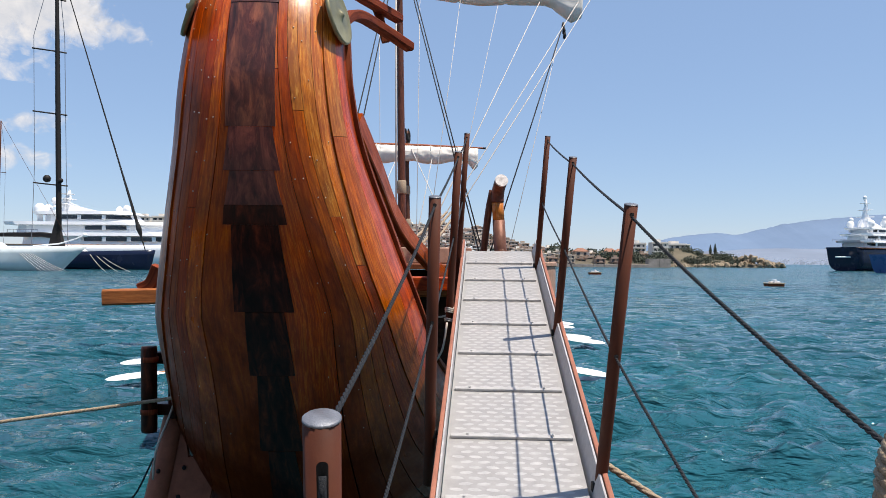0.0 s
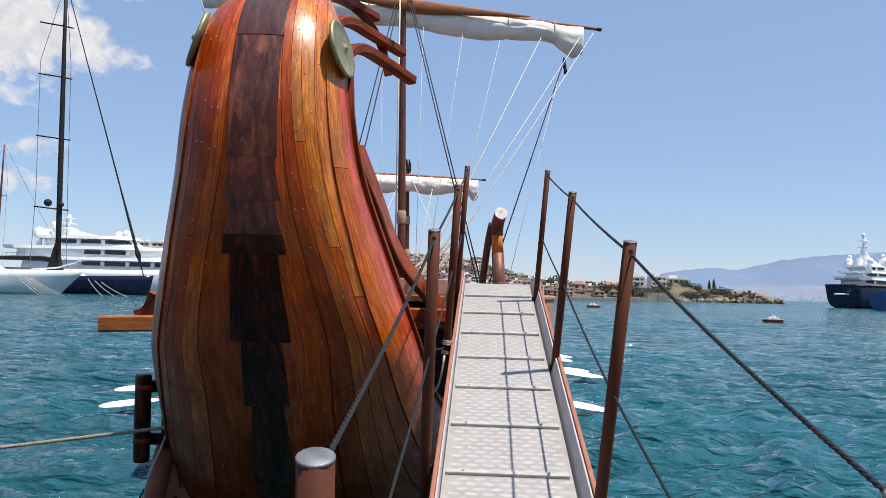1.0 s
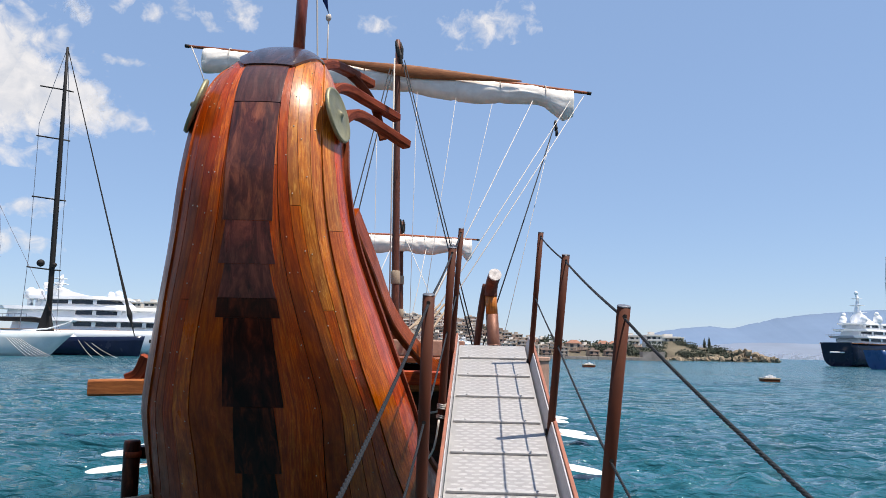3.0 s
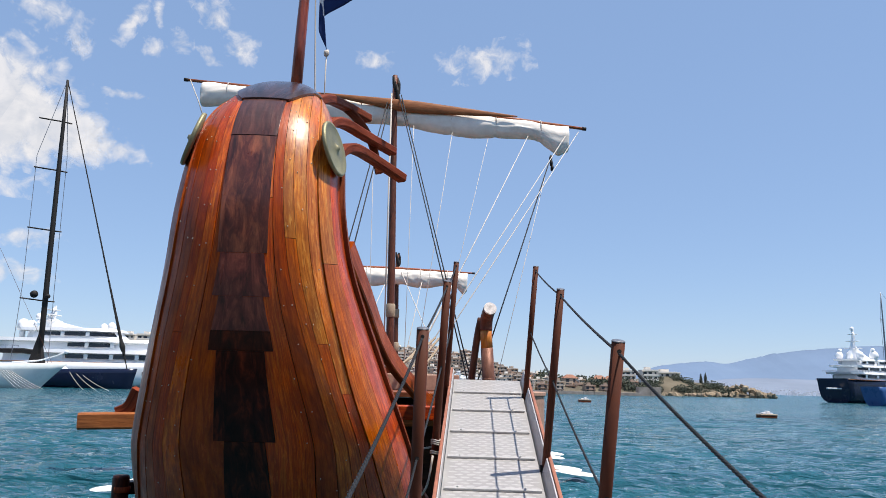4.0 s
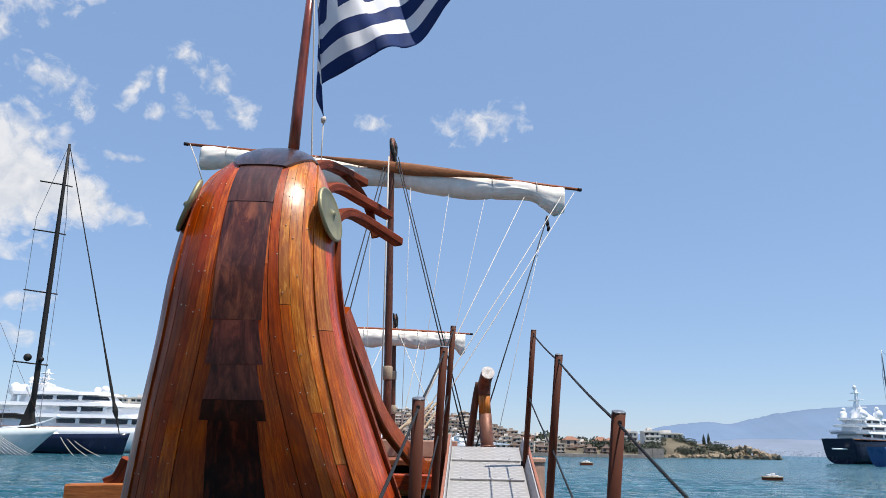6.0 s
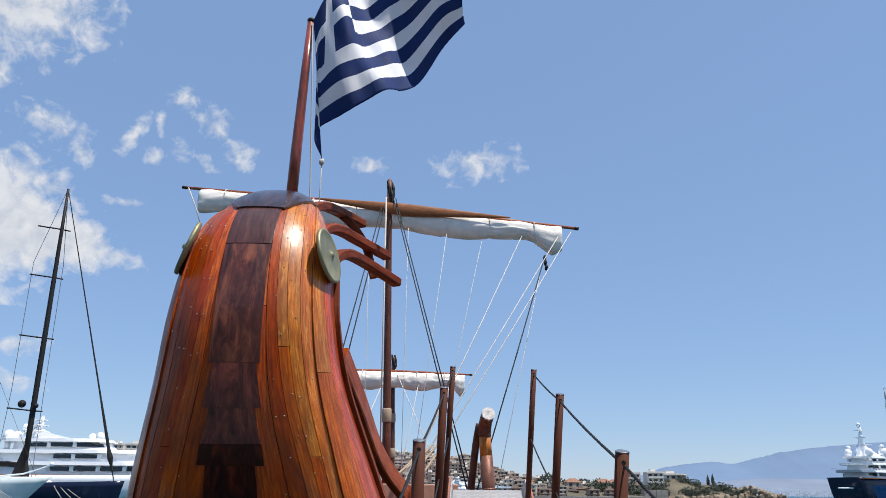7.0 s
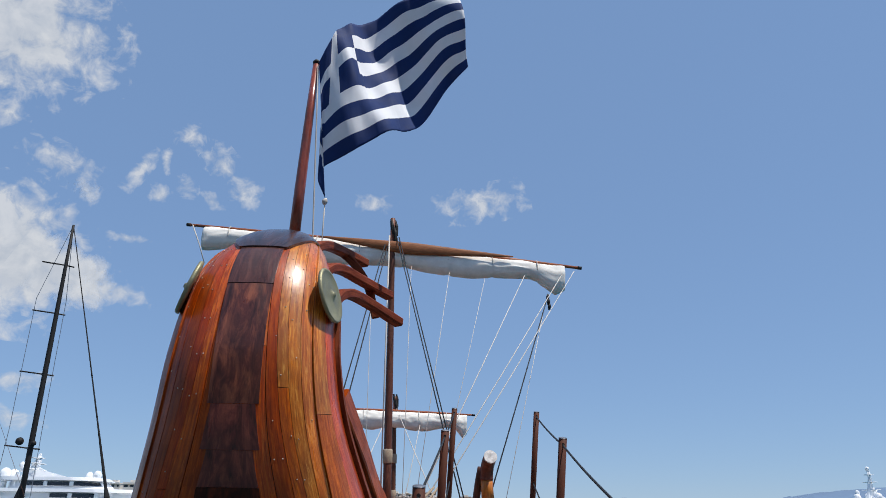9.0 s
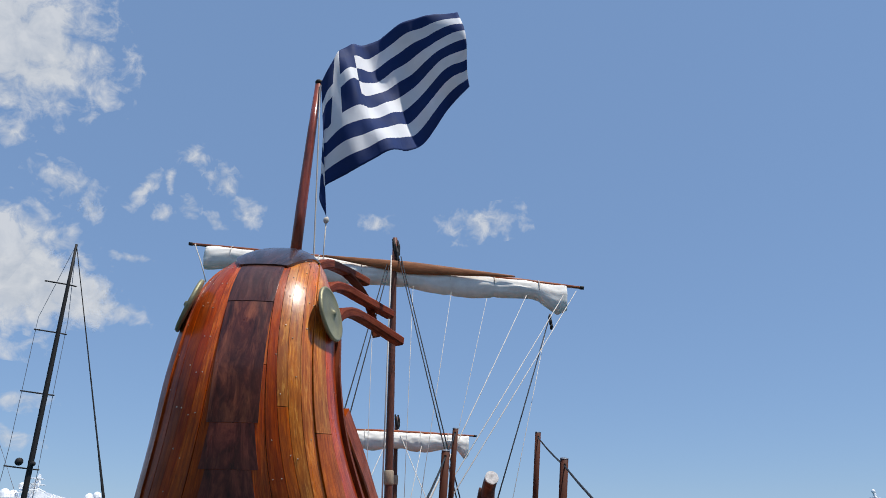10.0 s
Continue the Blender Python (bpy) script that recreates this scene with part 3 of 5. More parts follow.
skin_board(bm, 0.0, CAP, lambda s: -cap_edge(s), cap_edge, 1, 0.020, 0.04, 50, 20)
part("crown_cap", bm, CAPWOOD, ship, "polished cap on the stern's head, shade and reflection in its colour")

# copper nails along the planks
NAIL = plain("nail head", (0.60, 0.54, 0.47), 0.45, 0.5, 0, 30, 0.3)
bm = bmesh.new()
for side in (1, -1):
    for v in (0.21, 0.33, 0.46, 0.58, 0.77, 0.89):
        s = 1.2 + rng.uniform(0, 0.3)
        while s < 8.6:
            for dv in (-0.025, 0.025):
                if rng.random() < 0.55:
                    r = bmesh.ops.create_icosphere(bm, subdivisions=1, radius=0.0044)
                    bmesh.ops.translate(bm, vec=skin(s + rng.uniform(-.02, .02), v + dv, side, 0.002), verts=r["verts"])
            s += 0.42
nails = part("nails", bm, NAIL, ship, "small pale nail heads", True)
nails["kind"] = "stuff"


# brass discs on the cheeks of the stern
def stern_disc(s, v, side, r, lean):
    c = skin(s, v, side, 0.03)
    e = 0.05
    tu = (skin(s + e, v, side) - skin(s - e, v, side)).normalized()
    tv = (skin(s, min(1, v + e), side) - skin(s, v - e, side)).normalized()
    n = tu.cross(tv).normalized()
    if n.x * side < 0:
        n = -n
    n = Vector(lean).normalized()
    m = Matrix.Translation(c + n * 0.012) @ n.to_track_quat("Z", "Y").to_matrix().to_4x4()
    prof = [(0.0, 0.036), (0.012, 0.035), (0.018, 0.026), (0.035, 0.016), (0.05, 0.012), (r * 0.45, 0.012), (r * 0.86, 0.006), (r * 0.90, 0.012), (r * 0.97, 0.012), (r, 0.0), (r * 0.98, -0.012), (0.0, -0.012)]
    bm = bmesh.new()
    seg = 40
    rings = [[bm.verts.new(m @ Vector((q * math.cos(2 * math.pi * i / seg), q * math.sin(2 * math.pi * i / seg), h))) for i in range(seg)] if q else [bm.verts.new(m @ Vector((0, 0, h)))] for q, h in prof]
    for a, b in zip(rings[:-1], rings[1:]):
        for i in range(seg):
            j = (i + 1) % seg
            if len(a) == 1:
                bm.faces.new((a[0], b[i], b[j]))
            elif len(b) == 1:
                bm.faces.new((a[i], b[0], a[j]))
            else:
                bm.faces.new((a[i], b[i], b[j], a[j]))
    part("brass_disc", bm, BRASS, ship, "round aged brass boss with a raised rim", True)


stern_disc(3.22, 0.66, 1, 0.178, (0.95, -0.22, 0.2))
stern_disc(3.30, 0.47, -1, 0.175, (-0.87, -0.34, 0.3))


# curved horns of the stern ornament, sweeping forward over the deck
def horn(points, w, h):
    bm = bmesh.new()
    sweep(bm, arc(points, 18), rect(w, h, 0.012))
    part("stern_horn", bm, WALE, ship, "curved brown timber horn of the stern ornament")


horn([(-0.99, 4.72, 4.56), (-0.906, 4.95, 4.723), (-0.854, 5.3, 4.895), (-0.774, 5.7, 5.0), (-0.62, 6.05, 5.03)], 0.085, 0.072)
horn([(-0.79, 4.88, 4.52), (-0.755, 5.05, 4.617), (-0.697, 5.25, 4.673), (-0.60, 5.5, 4.69), (-0.383, 5.95, 4.70)], 0.085, 0.072)
horn([(-0.68, 4.78, 4.28), (-0.659, 4.9, 4.358), (-0.608, 5.1, 4.432), (-0.52, 5.4, 4.468), (-0.284, 5.8, 4.421)], 0.088, 0.072)
bm = bmesh.new()
sweep(bm, arc([(-0.784, 5.75, 5.010), (-0.684, 5.75, 4.918), (-0.582, 5.75, 4.776), (-0.519, 5.75, 4.625), (-0.473, 5.75, 4.445)], 14), rect(0.065, 0.055, 0.01), up=Vector((0, 1, 0)))
part("horn_tie", bm, WALE, ship, "red-brown curved tie across the horns")


bm = bmesh.new()
sweep(bm, arc([(-1.47, 4.42, 4.22), (-1.42, 4.60, 4.48), (-1.388, 4.71, 4.61)], 8), rect(0.05, 0.045, 0.008))
part("plank_end", bm, PLANK, ship, "plank end standing proud beside the crown")
# rails, beams and upper works
def beam(name, pts, w, h, material, label="", n=16, up=Vector((0, 0, 1))):
    bm = bmesh.new()
    sweep(bm, arc(pts, n) if len(pts) > 2 else pts, rect(w, h, min(w, h) * 0.12), up=up)
    return part(name, bm, material, ship, label)


beam("stern_rail", [(-0.58, 4.72, 3.62), (-0.47, 5.05, 3.33), (-0.35, 5.55, 2.99), (-0.13, 6.15, 2.70), (0.05, 6.8, 2.52)], 0.07, 0.13, PLANK, "sweeping side rail down to the deck")
beam("stern_rail", [(-1.62, 4.72, 3.62), (-1.73, 5.05, 3.33), (-1.85, 5.55, 2.99), (-2.0, 6.15, 2.70), (-2.15, 6.8, 2.52)], 0.07, 0.13, PLANK)
beam("through_beam", [(-3.26, 7.0, 2.32), (0.72, 7.0, 2.46)], 0.17, 0.155, BEAMWOOD, "honey-coloured cross beam with a square end")
beam("stern_beam", [(-2.100, 6.35, 2.507), (0.111, 6.35, 2.498)], 0.10, 0.125, PLANK, "red-brown cross beam under the side rails")
beam("beam_knee", [(-2.92, 7.0, 2.40), (-2.81, 6.98, 2.46), (-2.73, 6.95, 2.62)], 0.12, 0.09, WALE, up=Vector((0, 1, 0)))
# panel added to fill the underdeck gap, its shade given by near-black colour
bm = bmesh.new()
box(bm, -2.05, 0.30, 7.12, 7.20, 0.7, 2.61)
part("bulkhead", bm, UNDER, ship, "bulkhead under the deck, coloured near-black for its shade")
bm = bmesh.new()
box(bm, -1.9, 0.34, 8.6, 9.2, 2.667, 2.86, 0.015)
part("deck_coaming", bm, COAMING, ship, "pale pinkish deck coaming")
for k in range(9):
    bm = bmesh.new()
    x = -2.12 + 0.335 * k
    box(bm, x, x + 0.328, 6.66, 9.4, 2.62, 2.665 + 0.002 * (k % 2), 0.005)
    part("deck_board", bm, TIMBER, ship)
for k in range(13):
    bm = bmesh.new()
    x = -3.2 + 0.335 * k
    cut = 0.35 if k in (0, 12) else 0.1 if k in (1, 11) else 0.0
    box(bm, x, x + 0.328, 9.4 + cut, 33, 2.60, 2.645 + 0.002 * (k % 2), 0.005)
    part("deck_board", bm, TIMBER, ship)
for side in (1, -1):
    b = 2.36
    out = [(AX + side * (b - 0.55), 7.75, 2.42), (AX + side * (b - 0.18), 7.85, 2.42), (AX + side * b, 8.25, 2.42), (AX + side * (b + 0.02), 10, 2.42), (AX + side * b, 22, 2.42), (AX + side * (b - 0.5), 33, 2.45)]
    if side < 0:
        out = [(x, y + 1.9, z) for x, y, z in out]
    bm = bmesh.new()
    sweep(bm, arc(out, 40), rect(0.04, 0.46, 0.006))
    part("outrigger_side", bm, COAMING, ship, "pale red-brown outrigger side planking")
    bm = bmesh.new()
    sweep(bm, arc([(x, y, z + 0.25) for x, y, z in out], 40), rect(0.07, 0.05, 0.01))
    part("outrigger_rail", bm, COAMING, ship, "pale timber capping rail")
    for k in range(9):
        y = 10.5 + 2.5 * k
        bm = bmesh.new()
        sweep(bm, [(AX + side * 2.05, y, 1.2), (AX + side * 2.15, y, 2.2)], rect(0.08, 0.1))
        part("outrigger_bracket", bm, TIMBER, ship)


# ---- flagpole and flag ----
flagpole = empty("flagpole", "varnished red-brown wooden flagpole with a dark ball, on the stern", "flagpole", at=(-1.12, 5.32, 4.9))
bm = bmesh.new()
sweep(bm, [(-1.118, 5.32, 4.80), (-1.105, 5.32, 5.4), (-1.085, 5.32, 6.1), (-1.068, 5.32, 6.60)], circle(0.044, 16), [1.05, 1.0, 0.85, 0.66])
part("pole", bm, wood("pole timber", (0.13, 0.03, 0.012), (0.24, 0.06, 0.022), (0.33, 0.09, 0.03), 0.3, 0.6, "Object", 20, upright=True), flagpole, smooth=True)
bm = bmesh.new()
r = bmesh.ops.create_uvsphere(bm, u_segments=14, v_segments=9, radius=0.034)
bmesh.ops.transform(bm, matrix=Matrix.Translation((-1.066, 5.32, 6.625)) @ Matrix.Diagonal((1, 1, 0.8, 1)), verts=r["verts"])
part("finial", bm, BLACK, flagpole, "dark ball finial", True)
rope("halyard", sag((-1.045, 5.29, 6.58), (-0.935, 5.29, 4.45), 0.0, 4), 0.006, LINE, "thin white flag halyard", "rope", "flag lines", 0)
rope("halyard", [(-0.885, 5.27, 5.285), (-0.885, 5.28, 5.0), (-0.875, 5.3, 4.4)], 0.005, LINE, "thin white flag halyard", "rope", "flag lines", 0)
bm = bmesh.new()
r = bmesh.ops.create_icosphere(bm, subdivisions=2, radius=0.022)
for v in r["verts"]:
    v.co *= 1 + 0.35 * noise.noise(v.co * 90)
bmesh.ops.transform(bm, matrix=Matrix.Translation((-0.885, 5.27, 5.262)) @ Matrix.Diagonal((1, 1, 1.4, 1)), verts=r["verts"])
alone("halyard_knot", bm, LINE, "white rope knot at the flag's lower corner", "knot", smooth=True)


def build_flag():
    bm = bmesh.new()
    nu, nv = 81, 54
    # the lower and upper hems of the streaming cloth, and how far along it each point lies
    low_hem = arc([(-0.885, 5.27, 5.285), (-0.945, 5.27, 5.545), (-0.617, 5.25, 5.745), (-0.159, 5.38, 6.055), (0.12, 5.36, 6.49), (0.262, 5.30, 6.61)], 200)
    top_hem = arc([(-1.04, 5.28, 6.60), (-0.97, 5.28, 6.78), (-0.85, 5.30, 7.02), (-0.52, 5.42, 7.28), (-0.16, 5.40, 7.40), (0.13, 5.34, 7.42)], 200)
    share = (0.0, 0.10, 0.31, 0.65, 0.89, 1.0)
    grid = []
    for i in range(nu + 1):
        u = i / nu
        k = int(round(40 * float(np.interp(u, share, range(6)))))
        a, b = top_hem[k], low_hem[k]
        row = []
        for j in range(nv + 1):
            v = j / nv
            # the low corner narrows to its knot: most of the hoist stands above it
            g = v if u > 0.12 else v * (1 - 0.22 * (1 - u / 0.12) * (1 - v ** 6))
            p = a.lerp(b, g)
            p += Vector((0.30, -0.90, 0.10)) * (0.10 * math.sin(8.2 * u - 2.4 * v + 0.6) + 0.028 * math.sin(19 * u + 5.5 * v) + 0.012 * math.sin(37 * u - 9 * v)) * min(1, 3.5 * u)
            p += Vector((0.0, 0.0, 0.035)) * math.sin(9.0 * u + 1.0) * math.sin(math.pi * v) * min(1, 4 * u)
            row.append(bm.verts.new(p))
        grid.append(row)
    for i in range(nu):
        for j in range(nv):
            f = bm.faces.new((grid[i][j], grid[i][j + 1], grid[i + 1][j + 1], grid[i + 1][j]))
            f.smooth = True
            u, stripe = (i + 0.5) / nu * 13.5, (j + 0.5) / nv * 9
            white = int(stripe) % 2 == 1
            if u < 5 and stripe < 5:
                white = abs(u - 2.5) < 0.5 or abs(stripe - 2.5) < 0.5
            f.material_index = 1 if white else 0
    ob = alone("flag", bm, [FLAGBLUE, FLAGWHITE], "blue and white striped flag with a white cross in the wind", "flag")
    so = ob.modifiers.new("cloth", "SOLIDIFY")
    so.thickness = 0.002


build_flag()


# ---- masts, yards, sails ----
def mast(name, foot, top, r, label, bands):
    m = empty(name, label, "mast", at=foot)
    a, b = Vector(foot), Vector(top)
    bm = bmesh.new()
    sweep(bm, [a.lerp(b, i / 6) for i in range(7)], circle(r, 16), [1.0 - 0.4 * (i / 6) ** 1.5 for i in range(7)])
    part("pole", bm, SPAR, m, smooth=True)
    for h in bands:
        bm = bmesh.new()
        c = a.lerp(b, h)
        t = (b - a).normalized()
        sweep(bm, [c - t * r * 1.6, c - t * r * 1.4, c + t * r * 1.4, c + t * r * 1.6], circle(r * 1.14, 14), [0.9, 1, 1, 0.9])
        part("mast_band", bm, HEMP, m, "pale rope and metal band", True)
    t = (b - a).normalized()
    for k in range(4):
        c = a.lerp(b, 0.962) + Vector((0.6 * r * math.cos(1.57 * k + .6), 0.6 * r * math.sin(1.57 * k + .6), -0.25 * (k % 2)))
        bm = bmesh.new()
        sweep(bm, [c + Vector((0, 0, 0.3)), c + Vector((0.35 * r, 0, 0.1)), c + Vector((0.6 * r, 0, -0.2))], circle(r * 0.55, 8), [0.5, 1, 0.6])
        part("block", bm, BLACK, m, "dark rigging block")
    return m


def furled_yard(name, a, b, r, label, sail_label, belly, droop, seams):
    """A yard with its sail bundled under it."""
    a, b = Vector(a), Vector(b)
    y = empty(name, label, "yard", at=tuple(a.lerp(b, 0.5)))
    bm = bmesh.new()
    sweep(bm, [a.lerp(b, i / 8) + Vector((0, 0, droop * 0.35 * 4 * (i / 8) * (1 - i / 8))) for i in range(9)], circle(r, 12), [0.55, 0.75, 0.95, 1.1, 1.2, 1.1, 0.95, 0.75, 0.55])
    part("spar", bm, TIMBER, y, smooth=True)
    for e in (a, b):
        bm = bmesh.new()
        dr = (b - a).normalized() * (0.12 if e is b else -0.12)
        sweep(bm, [e - dr * 0.6, e + dr * 0.4], circle(r * 0.7, 10))
        part("yard_end", bm, BLACK, y, "dark bound yard end", True)
    bm = bmesh.new()
    n, c = 190, 34
    rings = []
    rg = random.Random(5)
    for i in range(n + 1):
        f = 0.045 + 0.913 * i / n
        p = a.lerp(b, f) + Vector((0, -0.02, droop * 0.35 * 4 * f * (1 - f)))
        g = abs((f * seams) % 1 - 0.5) * 2
        pinch = 1 - 0.07 * max(0, (g - 0.75) / 0.25) ** 2
        end = min(1, (f - 0.035) / 0.02, (0.968 - f) / 0.02)
        hang = belly * (0.62 + 0.5 * math.sin(math.pi * f) ** 0.5) * (1 + 0.1 * math.sin(19 * f + 1))
        hang *= 1 + 0.75 * max(0, 1 - abs(f - 0.935) / 0.06) + 0.35 * max(0, 1 - (f - 0.045) / 0.08)
        ring = []
        for k in range(c):
            w = 2 * math.pi * k / c
            yy = math.sin(w) * belly * 0.42 * (0.7 + 0.3 * end)
            zz = -hang * (0.5 - 0.5 * math.cos(w)) * pinch - r * 0.4
            d = 0.45 * noise.noise(Vector((f * 14 + 5, math.cos(w) * 2.4, math.sin(w) * 2.4))) + 0.8 * noise.noise(Vector((f * 22 + 3 * math.cos(w), 7 * math.cos(w), 4)))
            q = p + Vector((0.02 * d, yy * pinch * (1 + 0.2 * d), zz + belly * 0.06 * d))
            ring.append(bm.verts.new(q))
        rings.append(ring)
    for i in range(n):
        for k in range(c):
            bm.faces.new((rings[i][k], rings[i][(k + 1) % c], rings[i + 1][(k + 1) % c], rings[i + 1][k])).smooth = True
    bm.faces.new(rings[0]), bm.faces.new(rings[-1][::-1])
    bmesh.ops.recalc_face_normals(bm, faces=bm.faces)
    part("furled_sail", bm, CANVAS, y, sail_label)
    for i in range(1, seams):
        f = i / seams
        p = a.lerp(b, f) + Vector((0, 0, droop * 0.35 * 4 * f * (1 - f)))
        hang = belly * (0.62 + 0.5 * math.sin(math.pi * f) ** 0.5)
        loop = [p + Vector((0, math.sin(w) * belly * 0.44, -hang * (0.5 - 0.5 * math.cos(w)) * 1.03 + 0.05)) for w in [2 * math.pi * k / 14 for k in range(15)]]
        bm = bmesh.new()
        sweep(bm, loop, circle(0.014, 5), up=Vector((1, 0, 0)))
        part("gasket", bm, LINE, y, "rope tie round the furled sail")
    return y


mast("main_mast", (-1.12, 20.0, 2.6), (-1.302, 20.0, 11.67), 0.115, "tall dark-varnished wooden main mast", (0.235,))
mast("fore_mast", (-1.45, 30.0, 2.6), (-1.555, 30.0, 8.1), 0.11, "short pale-banded wooden fore mast", (0.3, 0.55, 0.8))
furled_yard("main_yard", (-7.51, 20.25, 11.44), (4.33, 20.25, 10.29), 0.075, "long varnished wooden yard on the main mast", "off-white canvas sail furled under its yard", 0.62, 0.12, 9)
furled_yard("fore_yard", (-5.0, 29.8, 7.54), (1.68, 29.8, 7.365), 0.06, "thin wooden yard on the fore mast", "off-white canvas sail furled under the small yard", 0.62, 0.05, 6)

yard = bpy.data.objects["main_yard"]
bm = bmesh.new()
fish = [0.10 + 0.9 * (1 - abs(i / 20 - 0.46) / (0.46 if i < 9.2 else 0.54)) ** 0.9 for i in range(21)]
spine = [Vector((-3.45, 19.93, 11.03)).lerp(Vector((2.3, 19.93, 10.50)), i / 20) - Vector((0, 0, 0.10 * fish[i])) for i in range(21)]
sweep(bm, spine, [(0.07 * math.cos(w), 0.20 * math.sin(w)) for w in [2 * math.pi * k / 16 for k in range(16)]], fish)
part("yard_fish", bm, BARESPAR, yard, "broad varnished middle piece of the yard", True)


# ---- standing and running rigging ----
def rig(a, b, r, material, label):
    a, b = Vector(a), Vector(b)
    b = a.lerp(b, (a.z - 2.66) / (a.z - b.z))
    rope("rigging_line", [a, Vector(a).lerp(Vector(b), 0.5) - Vector((0, 0, 0.02)), b], r, material, label, "rope", "rigging")


rig((2.59, 19.7, 9.82), (-0.22, 12.0, 3.23), 0.010, LINE, "pale brace line from the main yard to the deck")
rig((3.66, 19.7, 9.85), (0.13, 13.0, 3.7), 0.010, LINE, "pale brace line from the main yard to the deck")
rig((4.10, 20.0, 10.1), (-0.14, 12.0, 2.95), 0.010, LINE, "pale brace line from the main yard's tip")
rig((3.22, 19.7, 9.15), (1.2, 16.0, 3.41), 0.016, ROPEBLACK, "dark sheet from the furled sail's corner")
rig((3.13, 19.7, 8.89), (1.62, 17.0, 3.27), 0.0075, LINE, "thin pale line below the main yard")
rig((-1.18, 20.0, 11.12), (0.35, 16.0, 4.57), 0.015, ROPEBLACK, "dark shroud from the masthead")
rig((-1.10, 20.0, 11.07), (0.47, 16.0, 4.39), 0.015, ROPEBLACK, "dark shroud from the masthead")
rig((-1.48, 20.0, 10.93), (-1.95, 16.0, 5.83), 0.015, ROPEBLACK, "dark shroud from the masthead")
rig((-1.41, 20.0, 10.88), (-1.82, 16.0, 5.77), 0.015, ROPEBLACK, "dark shroud from the masthead")
rig((-1.83, 19.9, 9.56), (-1.68, 19.0, 5.52), 0.0075, LINE, "thin pale line hanging from the main yard")
rig((-0.70, 19.9, 10.1), (-0.66, 18.0, 4.05), 0.0075, LINE, "thin pale line hanging from the main yard")
rig((0.42, 19.9, 9.94), (-0.28, 18.0, 4.05), 0.0075, LINE, "thin pale line hanging from the main yard")
rig((1.46, 19.9, 9.79), (0.26, 18.0, 4.06), 0.0065, LINE, "thin pale line hanging from the main yard")
rig((-1.37, 19.8, 11.03), (-1.28, 19.6, 3.45), 0.022, LINE, "pale halyard down the main mast")
rig((-1.46, 29.9, 7.58), (-0.01, 26.0, 4.25), 0.015, LINE, "pale stay of the fore mast")
rig((-1.70, 29.9, 7.58), (-2.38, 26.0, 4.79), 0.015, LINE, "pale stay of the fore mast")
rig((-0.41, 29.8, 7.35), (-0.93, 28.0, 4.15), 0.014, LINE, "thin line below the fore yard")
rig((0.98, 29.7, 7.24), (-0.49, 26.0, 3.87), 0.018, LINE, "thin line below the fore yard")
rope("rigging_line", [(-7.36, 20.2, 11.42), (-7.0, 20.0, 10.7), (-6.75, 19.9, 10.1)], 0.016, LINE, "pale line at the yard's far end", "rope", "rigging")
for k in range(3):
    bm = bmesh.new()
    c = Vector((3.24 + 0.02 * k, 19.7, 9.18 - 0.14 * k))
    sweep(bm, [c + Vector((0, 0, 0.09)), c, c - Vector((0.02, 0, 0.09))], circle(0.05, 8), [0.5, 1, 0.6])
    alone("rigging_block", bm, BLACK, "dark wooden block at the furled sail's corner", "pulley block", "rigging blocks", smooth=True)


for a, b in (((0.098, 9.60, 3.347), (-0.387, 8.40, 2.785)), ((0.136, 9.60, 3.291), (-0.309, 8.40, 2.702)), ((0.047, 9.60, 3.353), (-0.417, 8.40, 2.917)), ((-0.091, 9.60, 3.323), (-0.355, 8.40, 2.954))):
    rope("deck_rope", sag(a, b, 0.03), 0.016, HEMP, "pale hemp rope slanting over the deck", "rope", "deck ropes", 3)


# ---- steering gear and oars ----
def steering_oar():
    o = empty("steering_oar", "red-brown timber steering oar lashed to the ship's quarter", "steering oar", at=(-2.1, 5.6, 1.4))
    top, low = Vector((-2.04, 5.95, 2.15)), Vector((-2.46, 5.30, -0.9))
    bm = bmesh.new()
    sweep(bm, [top.lerp(low, i / 8) for i in range(9)], circle(0.085, 14), [0.72, 0.8, 0.95, 1.0, 1.05, 1.05, 1.0, 0.95, 0.85], up=Vector((0, 1, 0)))
    part("loom", bm, RUDDERPAINT, o, smooth=True)
    bm = bmesh.new()
    prof = [(0.17, 0.02), (0.24, 0.05), (0.30, 0.09), (0.335, 0.13), (0.345, 0.33), (0.38, 0.36), (0.6, 0.36), (0.95, 0.30), (0.95, 0.0), (0.17, 0.0)]
    ax = Vector((1.0, 0.25, 0.0)).normalized()
    for off in (-0.018, 0.018):
        vs = [bm.verts.new(top.lerp(low, f) + ax * (0.05 + w) + Vector((0, off, 0))) for f, w in prof]
        bm.faces.new(vs if off < 0 else vs[::-1])
    bm.verts.ensure_lookup_table()
    n = len(prof)
    for i in range(n):
        bm.faces.new((bm.verts[i], bm.verts[i + n], bm.verts[(i + 1) % n + n], bm.verts[(i + 1) % n]))
    rudder = part("blade", bm, RUDDERPAINT, o, "broad notched rudder blade")
    for f in (0.36, 0.43, 0.5):
        for dx in (0.0, 0.17):
            bm = bmesh.new()
            c = top.lerp(low, f) + ax * dx + Vector((0, -0.09 + dx * 0.35, 0))
            r = bmesh.ops.create_uvsphere(bm, u_segments=8, v_segments=5, radius=0.018)
            bmesh.ops.transform(bm, matrix=Matrix.Translation(c), verts=r["verts"])
            part("bolt", bm, BLACK, rudder, "dark bolt head", True)


